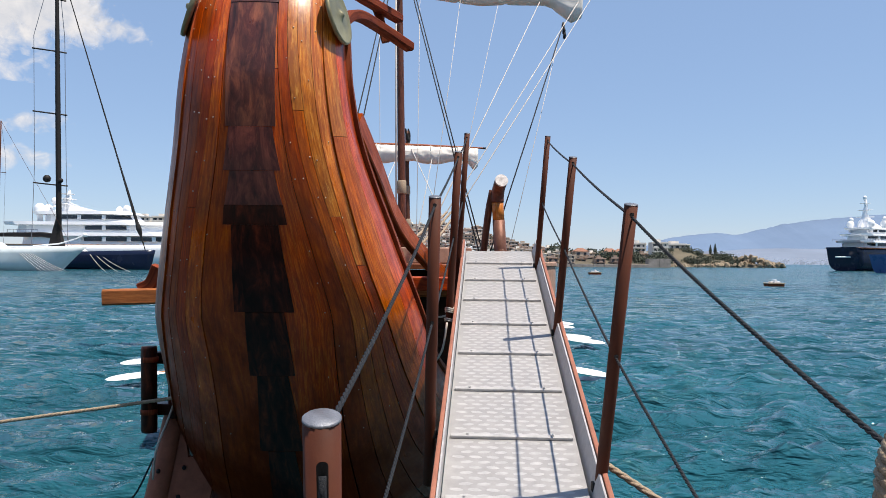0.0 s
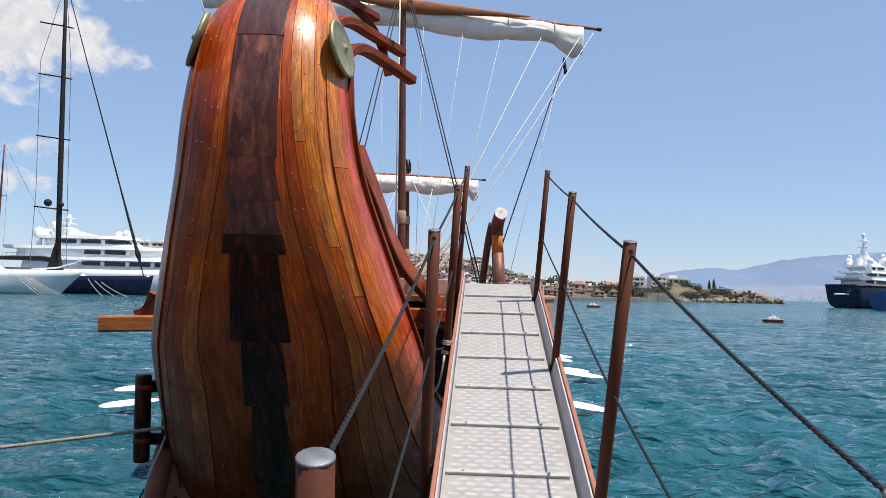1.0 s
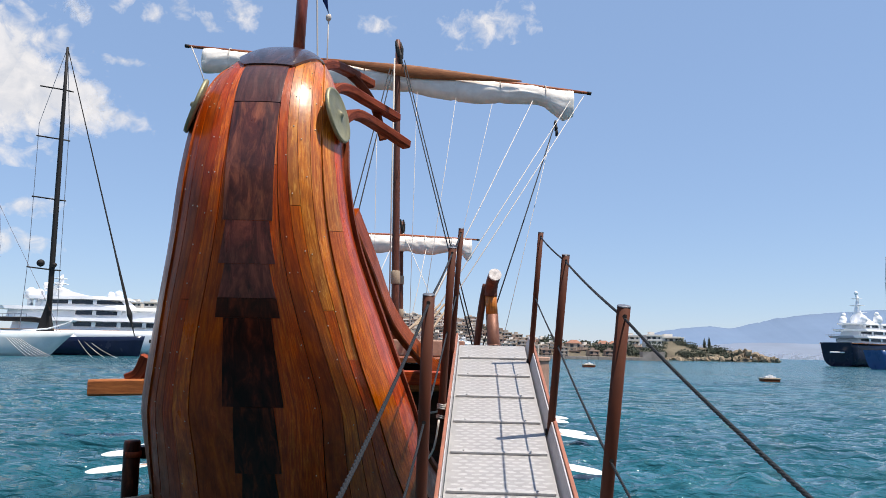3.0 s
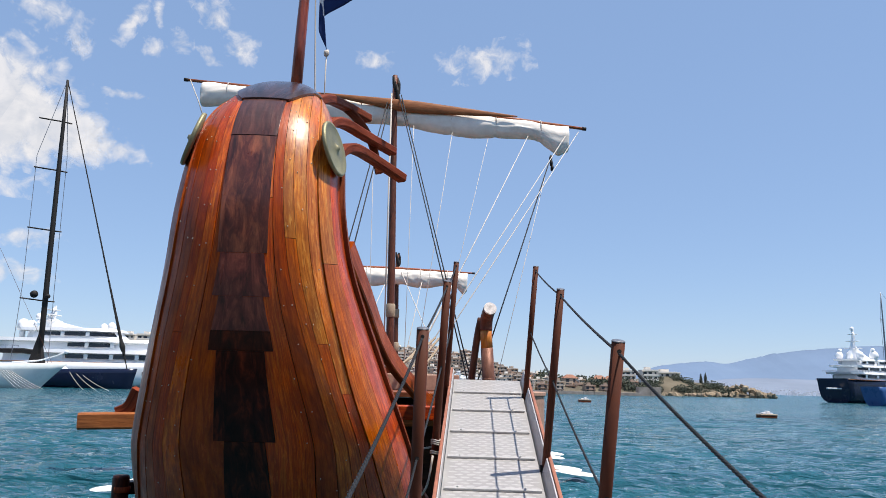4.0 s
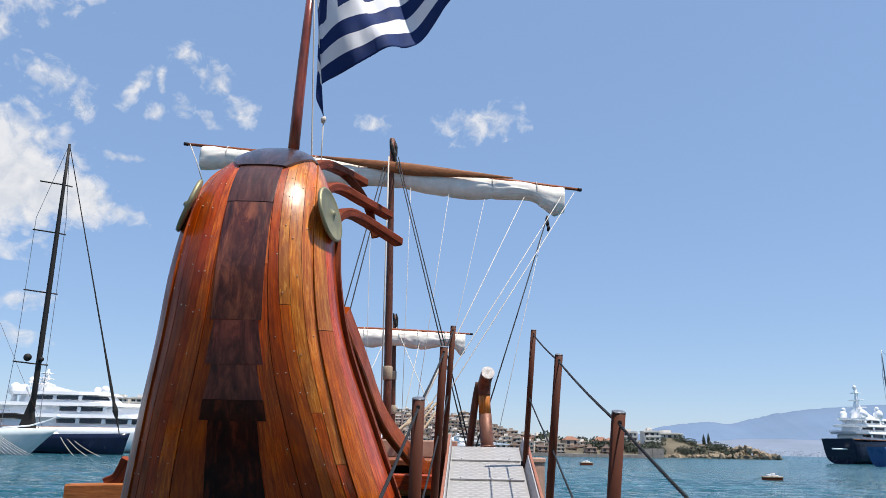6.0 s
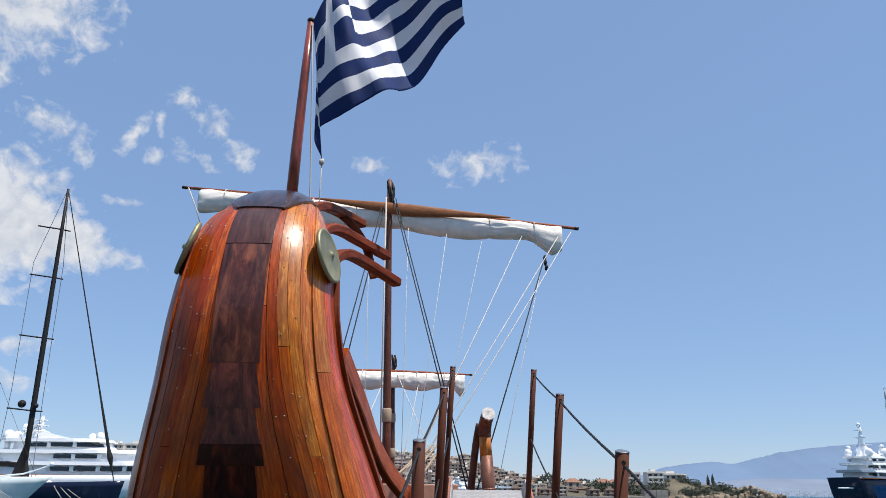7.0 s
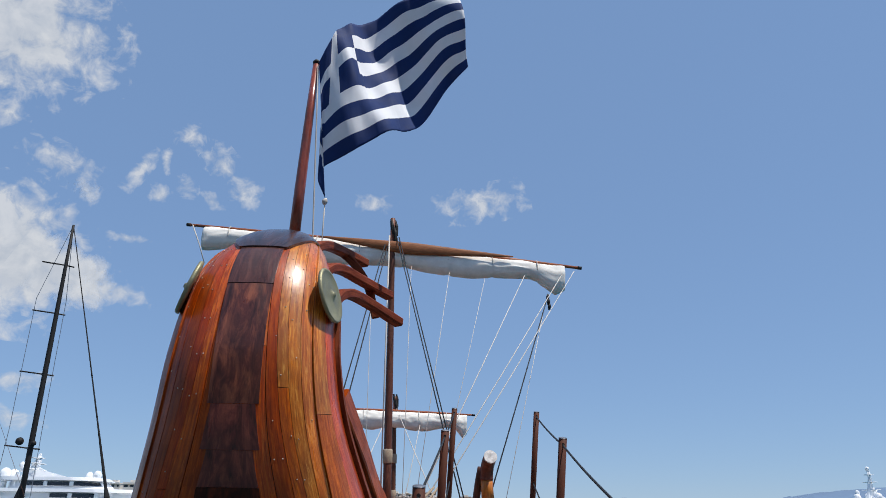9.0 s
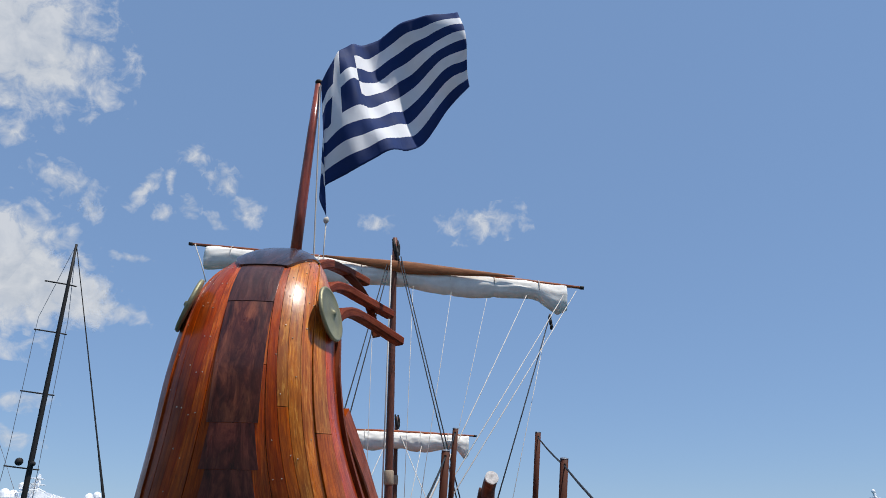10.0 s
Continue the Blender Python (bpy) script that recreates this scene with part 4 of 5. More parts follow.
steering_oar()
roller = empty("rudder_mount", "dark timber steering oar mount on the ship's quarter", "rudder mount", at=(-2.2, 5.6, 1.7))
for x, y, z0, z1, r in ((-2.255, 5.6, 1.36, 2.02, 0.060), (-2.10, 5.7, 1.45, 1.98, 0.045)):
    bm = bmesh.new()
    sweep(bm, [(x, y, z0), (x, y, z0 + 0.02), (x - 0.006, y, (z0 + z1) / 2), (x - 0.012, y, z1 - 0.02), (x - 0.012, y, z1)], circle(r, 18), [0.9, 1, 1, 1, 0.9], up=Vector((0, 1, 0)))
    part("barrel", bm, DARKWOOD, roller, "", False).data.shade_smooth()
for z in (1.52, 1.92):
    bm = bmesh.new()
    box(bm, -2.3, -1.78, 5.66, 5.78, z - 0.045, z + 0.045, 0.01)
    part("bracket", bm, DARKWOOD, roller, "dark timber bracket arm")
    bm = bmesh.new()
    sweep(bm, [(-2.258, 5.6, z - 0.02), (-2.258, 5.6, z + 0.02)], circle(0.0635, 18), up=Vector((0, 1, 0)))
    part("hoop", bm, WALE, roller, "brown leather band", True)
rope("oar_lashing", arc([(-2.19, 5.52, 1.02), (-2.16, 5.50, 1.25), (-2.09, 5.58, 1.5), (-2.05, 5.65, 1.70)], 10), 0.009, LINE, "pale lashing on the steering oar", "rope", "", 0)
rope("oar_lanyard", arc([(-2.16, 5.45, 1.2), (-2.26, 5.36, 0.95), (-2.42, 5.30, 0.78), (-2.52, 5.28, 0.55)], 10), 0.007, ROPEBLACK, "thin black lanyard on the steering oar", "rope", "", 0)

tiller = empty("steering_post", "bent copper-brown timber post with a white end", "steering post", at=(0.57, 6.9, 2.66))
bm = bmesh.new()
sweep(bm, [(0.555, 6.85, 2.66), (0.545, 6.85, 2.78), (0.524, 6.85, 3.09)], circle(0.060, 18), [1.03, 1.0, 0.97], up=Vector((0, 1, 0)))
part("sleeve", bm, SLEEVE, tiller, "weathered brown lower sleeve", True)
for z in (2.70, 2.80):
    bm = bmesh.new()
    x = 0.553 - 0.07 * (z - 2.7)
    sweep(bm, [(x, 6.85, z - 0.009), (x, 6.85, z + 0.009)], circle(0.0635, 18), up=Vector((0, 1, 0)))
    part("band", bm, SLEEVE, tiller, "raised band round the sleeve", True)
bm = bmesh.new()
sweep(bm, [(0.5245, 6.85, 3.085), (0.517, 6.85, 3.18), (0.512, 6.847, 3.285)], circle(0.056, 18), up=Vector((0, 1, 0)))
part("handle", bm, HONEYPOST, tiller, smooth=True)
# head in dark timber: the shade under its bend is given by colour
bm = bmesh.new()
sweep(bm, arc([(0.5125, 6.848, 3.26), (0.512, 6.84, 3.31), (0.515, 6.80, 3.37), (0.524, 6.73, 3.415), (0.533, 6.66, 3.445)], 14), circle(0.060, 18), [1.0] * 15, up=Vector((1, 0, 0)))
part("head", bm, SPAR, tiller, "bent head of the post, its underside's shade in the dark colour", True)
bm = bmesh.new()
sweep(bm, [(0.532, 6.667, 3.442), (0.5345, 6.650, 3.449)], circle(0.061, 18), up=Vector((1, 0, 0)))
part("white_end", bm, plain("scuffed white paint", (0.62, 0.58, 0.55), 0.6, 0, 0, 22, 0.5), tiller, "scuffed white-painted end")
bm = bmesh.new()
sweep(bm, arc([(0.375, 6.95, 2.66), (0.40, 6.94, 2.9), (0.435, 6.90, 3.2), (0.465, 6.85, 3.37)], 10), circle(0.034, 12), up=Vector((0, 1, 0)))
part("brace", bm, SPAR, tiller, "dark slanting brace", True)


def oar(inner, tip):
    a, b = Vector(inner), Vector(tip)
    o = empty("oar", "long timber oar with a white oval blade over the water", "oar", "ship's oars", inner)
    t = (b - a).normalized()
    neck = b - t * 1.35
    bm = bmesh.new()
    sweep(bm, [a, a.lerp(neck, 0.5), neck, b - t * 0.7], circle(0.035, 8), [1.1, 1, 0.9, 0.5])
    part("shaft", bm, HONEY, o, smooth=True)
    bm = bmesh.new()
    wide = Vector((0, 0, 1)).cross(t).normalized()
    sec = [(0.5, 0.0), (0.25, 0.09), (-0.25, 0.09), (-0.5, 0.0), (-0.25, -0.09), (0.25, -0.09)]
    run = [neck + t * 1.35 * f for f in (0, .12, .3, .5, .7, .85, .95, 1)]
    tilt = math.copysign(radians(9), -t.x)
    sec = [(x * 0.46, y * 0.4) for x, y in sec]
    sweep(bm, run, [(x * math.cos(tilt) - y * math.sin(tilt), x * math.sin(tilt) + y * math.cos(tilt)) for x, y in sec], [0.16, 0.45, 0.8, 1, 1, 0.85, 0.55, 0.15])
    part("blade", bm, WHITE, o, "white-painted oval blade")


for tip in ((3.69, 15.9, 0.22), (4.95, 22.0, 0.25), (4.65, 22.6, 0.34), (5.2, 28.6, 0.25), (5.0, 27.4, 0.22)):
    oar((0.95, tip[1] + 0.3, 0.62), tip)
for tip in ((-7.05, 15.2, 0.16), (-7.55, 17.0, 0.24), (-7.3, 18.4, 0.26)):
    oar((-3.15, tip[1] + 0.3, 0.62), tip)

# mooring lines
rope("mooring_line", arc([(-1.72, 5.60, 1.70), (-2.046, 5.45, 1.648), (-3.32, 5.45, 1.46), (-5.2, 5.2, 1.22), (-9.0, 4.5, 0.95), (-12.1, 4.3, 0.9)], 60), 0.014, HEMP, "pale twisted hemp mooring rope from the stern", "rope", "mooring lines", 3)
bm = bmesh.new()
box(bm, -17, -12.05, 1.85, 9, -2.0, 1.20, 0.04)
alone("quay_wall", bm, CONCRETE, "plain concrete wing of the quay", "quay", kind="structure")
rope("mooring_line", arc([(0.70, 3.22, 1.84), (0.757, 3.2, 1.79), (1.35, 2.5, 1.50), (2.0, 1.7, 1.235)], 40), 0.016, HEMP, "pale hemp rope tied to a gangway post", "rope", "mooring lines", 3)
for q, n in (((0.048, 4.86, 2.36), 3), ((0.044, 4.87, 2.30), 2)):
    for k in range(n):
        bm = bmesh.new()
        loop = [Vector(q) + Vector((0.029 * math.cos(w), 0.029 * math.sin(w), 0.012 * k + 0.004 * math.sin(2 * w))) for w in [2 * math.pi * i / 14 for i in range(15)]]
        sweep(bm, loop, circle(0.0055, 6))
        alone("rope_lashing", bm, LINE, "white rope turns lashed round a gangway post", "rope", "post lashings", smooth=True)
rope("loose_line", arc([(0.03, 4.7, 2.30), (0.00, 4.72, 2.12), (-0.06, 4.8, 2.02), (-0.09, 4.9, 2.01)], 12), 0.007, LINE, "loose white line hanging below the rail", "rope", "", 0)
for a, b in (((-0.30, 6.4, 2.16), (-0.14, 6.4, 2.20)), ((-0.14, 6.4, 2.20), (-0.22, 6.35, 1.98)), ((-0.14, 6.4, 2.22), (0.05, 6.45, 2.22)), ((-0.36, 6.3, 1.82), (-0.16, 6.3, 1.84))):
    rope("deck_line", sag(a, b, 0.02), 0.009, LINE, "thin white line looped in the shaded stern", "rope", "deck lines", 0)


# ---- harbour: vessels ----
def hull_mesh(bm, length, beam_w, free, bow_rake, stern_rake, sheer=0.18, n=26, c=7, low=-0.6):
    """A boat's hull along +x, stern at 0, bow at length."""
    rings = []
    for i in range(n + 1):
        f = i / n
        half = beam_w / 2 * min(1, (0.80 + 0.5 * f)) * (1 - max(0, (f - 0.45) / 0.55) ** 2.2)
        half = max(half, 0.02)
        top = free * (1 + sheer * (f - 0.35) ** 2 * 2.2)
        ring = []
        for k in range(-c, c + 1):
            g = abs(k) / c
            z = low + (top - low) * g ** 1.5
            w = half * (1 - (1 - g) ** 5)
            up = max(z, 0) / free
            x = f * length + bow_rake * (up - 1) * f ** 3 - stern_rake * (up - 1) * (1 - f) ** 3
            ring.append(bm.verts.new((x, math.copysign(w, k), z)))
        rings.append(ring)
    m = len(rings[0])
    for i in range(n):
        for k in range(m - 1):
            bm.faces.new((rings[i][k], rings[i][k + 1], rings[i + 1][k + 1], rings[i + 1][k])).smooth = True
        bm.faces.new((rings[i][0], rings[i + 1][0], rings[i + 1][-1], rings[i][-1]))
    bm.faces.new(rings[0]), bm.faces.new(rings[-1][::-1])
    bmesh.ops.recalc_face_normals(bm, faces=bm.faces)
    return bm


def tier(bm, x0, x1, half, z0, z1, rake0, rake1, taper=0.84):
    """A deckhouse storey with raked, rounded ends in plan."""
    low, top = [], []
    for s, run in ((1, range(0, 13)), (-1, range(12, -1, -1))):
        for i in run:
            f = i / 12
            w = half * (1 - max(0, (f - 0.7) / 0.3) ** 2 * 0.45) * (1 - max(0, (0.12 - f) / 0.12) ** 2 * 0.3)
            low.append(bm.verts.new((x0 + (x1 - x0) * f, s * w, z0)))
            top.append(bm.verts.new((x0 + rake0 + (x1 - rake1 - x0 - rake0) * f, s * w * taper, z1)))
    n = len(low)
    for i in range(n):
        j = (i + 1) % n
        bm.faces.new((low[i], low[j], top[j], top[i]))
    bm.faces.new(top), bm.faces.new(low[::-1])
    bmesh.ops.recalc_face_normals(bm, faces=bm.faces)
    return bm


def place(thing, at, yaw):
    thing.matrix_basis = Matrix.Translation(at) @ Matrix.Rotation(radians(yaw), 4, "Z")


def motor_yacht(label, at, yaw, length, beam_w, free, hull_mat, storeys, mast_x, mast_h, domes, glass=None):
    y = empty("motor_yacht", label, "yacht", "moored yachts")
    bm = bmesh.new()
    part("hull", hull_mesh(bm, length, beam_w, free, length * 0.06, length * 0.02), hull_mat, y)
    bm = bmesh.new()
    box(bm, 0.5, length * 0.8, -beam_w * 0.46, beam_w * 0.46, free - 0.02, free + 0.12, 0.03)
    part("deck", bm, HONEY, y, "teak deck")
    z = free
    for k, (x0, x1, h) in enumerate(storeys):
        half = beam_w * (0.46 - 0.055 * k)
        rk = h * 0.9
        start = glass if glass is not None else (0.3, 0.42, 0.12)[k % 3]
        bm = bmesh.new()
        tier(bm, x0, x1, half * 0.93, z, z + h * 0.86, 0.1, rk)
        house_part = part("deckhouse", bm, GELCOAT, y)
        bm = bmesh.new()
        tier(bm, x0 + (x1 - x0) * start, x1 - rk * 0.55 - (0, 9, 0)[k % 3], half * 0.945, z + h * 0.34, z + h * 0.66, 0.1, rk * 0.3, 0.985)
        part("window_band", bm, SMOKED, house_part, "dark wrap-round window band")
        for q in range(int((x1 - x0 - 4) / 7.0)):
            for s in (-1, 1):
                bm = bmesh.new()
                xx = x0 + 3 + 7.0 * q + 1.5 * (k % 2)
                if xx < x0 + (x1 - x0) * start or xx > x1 - 4 - (0, 9, 0)[k % 3]:
                    continue
                box(bm, xx, xx + 1.1, s * half * 0.952 - 0.04, s * half * 0.952 + 0.04, z + h * 0.28, z + h * 0.72)
                part("mullion", bm, GELCOAT, house_part)
        bm = bmesh.new()
        tier(bm, x0 - 3.0, x1 - rk * 0.3, half * 1.04, z + h * 0.76, z + h * 1.06, -0.8, 1.5, 0.97)
        part("overhang", bm, GELCOAT, y, "white deck overhang")
        for s in (-1, 1) if k < 1 else ():
            bm = bmesh.new()
            sweep(bm, [(x0 - 2.8, s * half * 1.0, z + h + 0.9), (x0 + 6.0, s * half * 1.0, z + h + 0.9)], circle(0.06, 5))
            for q in range(6):
                sweep(bm, [(x0 - 2.6 + 1.7 * q, s * half, z + h), (x0 - 2.6 + 1.7 * q, s * half, z + h + 0.9)], circle(0.05, 5), up=Vector((0, 1, 0)))
            part("railing", bm, STEEL, y)
        z += h
    bm = bmesh.new()
    sweep(bm, [(mast_x - 2.5, 0, z - 0.5), (mast_x - 1.0, 0, z + mast_h * 0.35), (mast_x, 0, z + mast_h * 0.7), (mast_x + 0.2, 0, z + mast_h)], rect(2.0, 1.4, 0.25), [1.6, 1.1, 0.7, 0.25], up=Vector((0, 1, 0)))
    part("radar_mast", bm, GELCOAT, y, "raked white radar mast")
    bm = bmesh.new()
    for s in (-0.55, 0.55):
        fin = [bm.verts.new((mast_x + dx, s * (1 - 0.03 * dx), z + dz)) for dx, dz in ((-3.2, -0.6), (-1.2, mast_h * 0.42), (0.3, mast_h * 0.46), (2.6, mast_h * 0.30), (6.0, mast_h * 0.17), (11.5, 0.02), (11.5, -0.6))]
        bm.faces.new(fin if s > 0 else fin[::-1])
    bm.verts.ensure_lookup_table()
    for q in range(7):
        bm.faces.new((bm.verts[q], bm.verts[(q + 1) % 7], bm.verts[(q + 1) % 7 + 7], bm.verts[q + 7]))
    bmesh.ops.recalc_face_normals(bm, faces=bm.faces)
    part("mast_fairing", bm, GELCOAT, y, "swept white fairing below the mast")
    for f, w in ((0.35, 3.4), (0.58, 2.6), (0.8, 1.6)):
        bm = bmesh.new()
        box(bm, mast_x - 1.6, mast_x + 0.8, -w, w, z + mast_h * f, z + mast_h * f + 0.22, 0.05)
        part("crosstree", bm, GELCOAT, y)
    for dx, dy, dz, r in domes:
        bm = bmesh.new()
        bmesh.ops.create_uvsphere(bm, u_segments=16, v_segments=10, radius=r)
        bmesh.ops.scale(bm, vec=(1, 1, 1.15), verts=bm.verts)
        bmesh.ops.translate(bm, vec=(dx, dy, z + dz), verts=bm.verts)
        sweep(bm, [(dx, dy, z + dz - r * 2.2), (dx, dy, z + dz - r * 0.8)], circle(r * 0.5, 8), up=Vector((0, 1, 0)))
        part("radome", bm, GELCOAT, y, "white satellite dome", True)
    for q in range(7):
        for s in (-1, 1):
            bm = bmesh.new()
            xx = length * (0.2 + 0.08 * q)
            box(bm, xx, xx + 0.8, s * beam_w * 0.5 - 0.1, s * beam_w * 0.5 + 0.06, free * 0.52, free * 0.66)
            part("porthole", bm, SMOKED, y)
    place(y, at, yaw)
    return y


def sailing_yacht(label, at, yaw, length, beam_w, free, hull_mat, mast_x, mast_h, lean, mast_mat, boom=True, spreaders=(0.28, 0.5, 0.72), jib=True, rake=0.10):
    y = empty("sailing_yacht", label, "yacht", "moored yachts")
    bm = bmesh.new()
    part("hull", hull_mesh(bm, length, beam_w, free, length * rake, length * 0.04), hull_mat, y)
    bm = bmesh.new()
    tier(bm, length * 0.22, length * 0.66, beam_w * 0.3, free, free + free * 0.33, 0.5, 2.0)
    part("coachroof", bm, GELCOAT, y, "low white coachroof")
    bm = bmesh.new()
    tier(bm, length * 0.27, length * 0.62, beam_w * 0.305, free + free * 0.10, free + free * 0.22, 0.2, 1.0, 0.97)
    part("window_band", bm, SMOKED, y)
    foot, top = Vector((mast_x, 0, free)), Vector((mast_x - lean, 0, free + mast_h))
    bm = bmesh.new()
    r = mast_h * 0.0085
    sweep(bm, [foot.lerp(top, i / 6) for i in range(7)], circle(r, 12), [1, 1, 1, 0.95, 0.85, 0.7, 0.5], up=Vector((0, 1, 0)))
    stick = part("mast", bm, mast_mat, y, smooth=True)
    for f in spreaders:
        c = foot.lerp(top, f)
        bm = bmesh.new()
        sweep(bm, [c + Vector((-mast_h * 0.075, -1.4, 0.5)), c, c + Vector((mast_h * 0.02, 1.4, 0))], circle(r * 0.3, 6))
        part("spreader", bm, mast_mat, stick)
    for dx, dy in ((-mast_h * 0.07, -1.4), (mast_h * 0.015, 1.4)):
        bm = bmesh.new()
        sweep(bm, [foot + Vector((dx * 1.2, dy, 0)), foot.lerp(top, 0.28) + Vector((dx, dy, 0)), foot.lerp(top, 0.72) + Vector((dx, dy * 0.9, 0)), top], circle(r * 0.12, 5), up=Vector((0, 1, 0)))
        part("shroud", bm, STEEL, y)
    bow = Vector((length * 0.955, 0, free * 1.05))
    bm = bmesh.new()
    pts = [bow.lerp(top, f) for f in (0, 0.02, 0.05, 0.075, 0.1, 0.3, 0.6, 1.0)]
    sweep(bm, pts, circle(r * 0.42, 8), [0.5, 0.5, 1.0, 2.6, 1.5, 0.8, 0.6, 0.4] if jib else [0.35] * 8, up=Vector((0, 1, 0)))
    part("forestay", bm, mast_mat, y, "forestay with rolled dark headsail")
    if boom:
        bm = bmesh.new()
        sweep(bm, [foot + Vector((-1.5, 0, free * 0.95)), foot + Vector((-4, 0, free * 1.02)), foot + Vector((-mast_x * 0.75, 0, free * 1.0))], rect(0.9, 1.2, 0.25), [1.0, 1, 0.7])
        part("boom", bm, BLACK, y, "boom under a black sail cover")
        bm = bmesh.new()
        sweep(bm, [foot + Vector((-0.6, 0, free * 0.3)), foot + Vector((-0.6, 0, free * 2.0))], rect(2.2, 0.8, 0.2), [1.8, 0.3], up=Vector((0, 1, 0)))
        part("sail_bundle", bm, BLACK, y, "black covered sail bundle at the mast")
    for dx, h in ((-mast_h * 0.035, 0.232), (mast_h * 0.012, 0.226)):
        c = foot.lerp(top, h) + Vector((dx, -0.6, 0.8))
        bm = bmesh.new()
        r2 = bmesh.ops.create_uvsphere(bm, u_segments=12, v_segments=8, radius=mast_h * (0.0125 if dx < 0 else 0.008))
        bmesh.ops.translate(bm, vec=c, verts=r2["verts"])
        part("radome", bm, BLACK, stick, "dark radar dome", True)
    place(y, at, yaw)
    return y


motor_yacht("large white motor yacht with stacked decks and radomes", (-128.0, 205.0, 0), -4, 88, 15, 6.2, GELCOAT,
            [(12, 66, 3.2), (10, 56, 3.0), (18, 44, 2.9)], 22.5, 6.5, [(14.5, 3, 0.9, 1.5), (16, -3, 0.8, 1.5), (36, 2.5, 0.9, 1.0), (40.5, -2, 0.8, 1.1), (17, 2.0, 3.6, 0.8)])
sailing_yacht("navy-hulled sailing yacht with a tall black mast", (-116.0, 172.0, 0), -3, 48.5, 9.5, 4.0, NAVY, 25.4, 71.0, 1.9, BLACK, True, (0.222, 0.46, 0.67, 0.846), rake=0.02)
sailing_yacht("pale blue sailing yacht with a brown wooden mast", (-120.3, 150.0, 0), -2, 46.5, 9, 4.3, PALEBLUE, 28.3, 26.6, -0.4, SPAR, False, (0.6,), False)
bm = bmesh.new()
sweep(bm, [(-84.48, 149.00, 5.05), (-79.30, 149.00, 5.51), (-75.89, 149.00, 6.50), (-73.87, 149.00, 7.36)], circle(0.17, 6))
r = bmesh.ops.create_icosphere(bm, subdivisions=2, radius=0.45)
bmesh.ops.translate(bm, vec=(-73.87, 149.00, 7.36), verts=r["verts"])
alone("bowsprit", bm, WHITE, "white bowsprit with a round fender at a yacht's bow", "bowsprit")
for a, b in (((-87.44, 147.00, 4.82), (-78.31, 141.00, 0.00)),
             ((-86.85, 147.00, 4.66), (-77.32, 141.00, 0.00)),
             ((-86.27, 147.00, 4.50), (-76.34, 141.00, 0.00)),
             ((-85.69, 147.00, 4.34), (-75.35, 141.00, 0.00)),
             ((-85.10, 147.00, 4.19), (-74.38, 141.00, 0.00)),
             ((-84.52, 147.00, 4.03), (-73.39, 141.00, 0.00)),
             ((-73.27, 150.00, 3.45), (-68.20, 146.00, 0.00)),
             ((-71.85, 150.00, 3.13), (-65.71, 146.00, 0.00)),
             ((-70.43, 150.00, 2.81), (-63.23, 146.00, 0.00))):
    rope("anchor_line", sag(a, b, 0.25), 0.045, LINE, "pale mooring line from a yacht's bow to the water", "rope", "yacht mooring lines")
motor_yacht("navy-hulled motor yacht with white decks, seen from astern", (163.0, 296.0, 0), 24, 96, 17, 9.3, NAVY,
            [(7.5, 66, 3.1), (9, 58, 2.8), (11, 48, 2.6)], 15, 13.0, [(11, 4, 1.6, 1.5), (12, -4.5, 1.6, 1.5), (11.5, 4, 3.6, 0.9), (19, 4.5, 1.9, 1.9), (20, -5, 1.7, 1.8), (19.5, -5, 3.9, 0.9), (14.5, 0, 12.8, 0.8)], 0.02)
for x, y, yaw, size in ((9.0, 388.0, 8, 1.0), (26.0, 391.0, -10, 0.8), (-33.0, 386.0, 5, 1.1), (-20.0, 390.0, -4, 0.8)):
    motor_yacht("small white motor boat at the far quay", (x, y, 0), yaw, 19 * size, 5.5 * size, 2.4 * size, GELCOAT,
                [(2.5 * size, 14 * size, 2.6 * size), (4 * size, 10 * size, 2.2 * size)], 6 * size, 3.5 * size, [], 0.05)
bm = bmesh.new()
box(bm, 159.5, 172, 293.0, 294.2, 5.4, 6.0, 0.2)
alone("boarding_plank", bm, WHITE, "white boarding plank at a motor yacht's stern", "boarding plank")
sailing_yacht("blue-hulled sailing yacht with pale masts", (136.0, 226.0, 0), 12, 40, 9, 5.6, BLUEHULL, 7.2, 30, 0, STEEL, False, (0.4, 0.7), False)


def raft(at, k, label):
    r = empty("mooring_raft", label, "raft", "small moored craft", at)
    x, y, z = at
    bm = bmesh.new()
    box(bm, x - 1.2 * k, x + 1.2 * k, y - 0.8 * k, y + 0.8 * k, -0.2, 0.34 * k, 0.1 * k)
    part("hull", bm, WALE, r)
    bm = bmesh.new()
    box(bm, x - 1.26 * k, x + 1.26 * k, y - 0.86 * k, y + 0.86 * k, 0.34 * k, 0.52 * k, 0.06 * k)
    part("rim", bm, HEMP, r, "pale rubbing rim")
    for dx, h in ((-0.5, 0.25), (0.1, 0.45), (0.55, 0.2)):
        bm = bmesh.new()
        box(bm, x + (dx - 0.22) * k, x + (dx + 0.22) * k, y - 0.3, y + 0.3, 0.52 * k, (0.52 + h) * k, 0.05)
        part("box", bm, WHITE, r, "white locker")


raft((39.7, 86.7, 0), 0.82, "small weathered wooden mooring raft with white lockers")
raft((33.6, 160.0, 0), 1.05, "small pale boat moored far out")

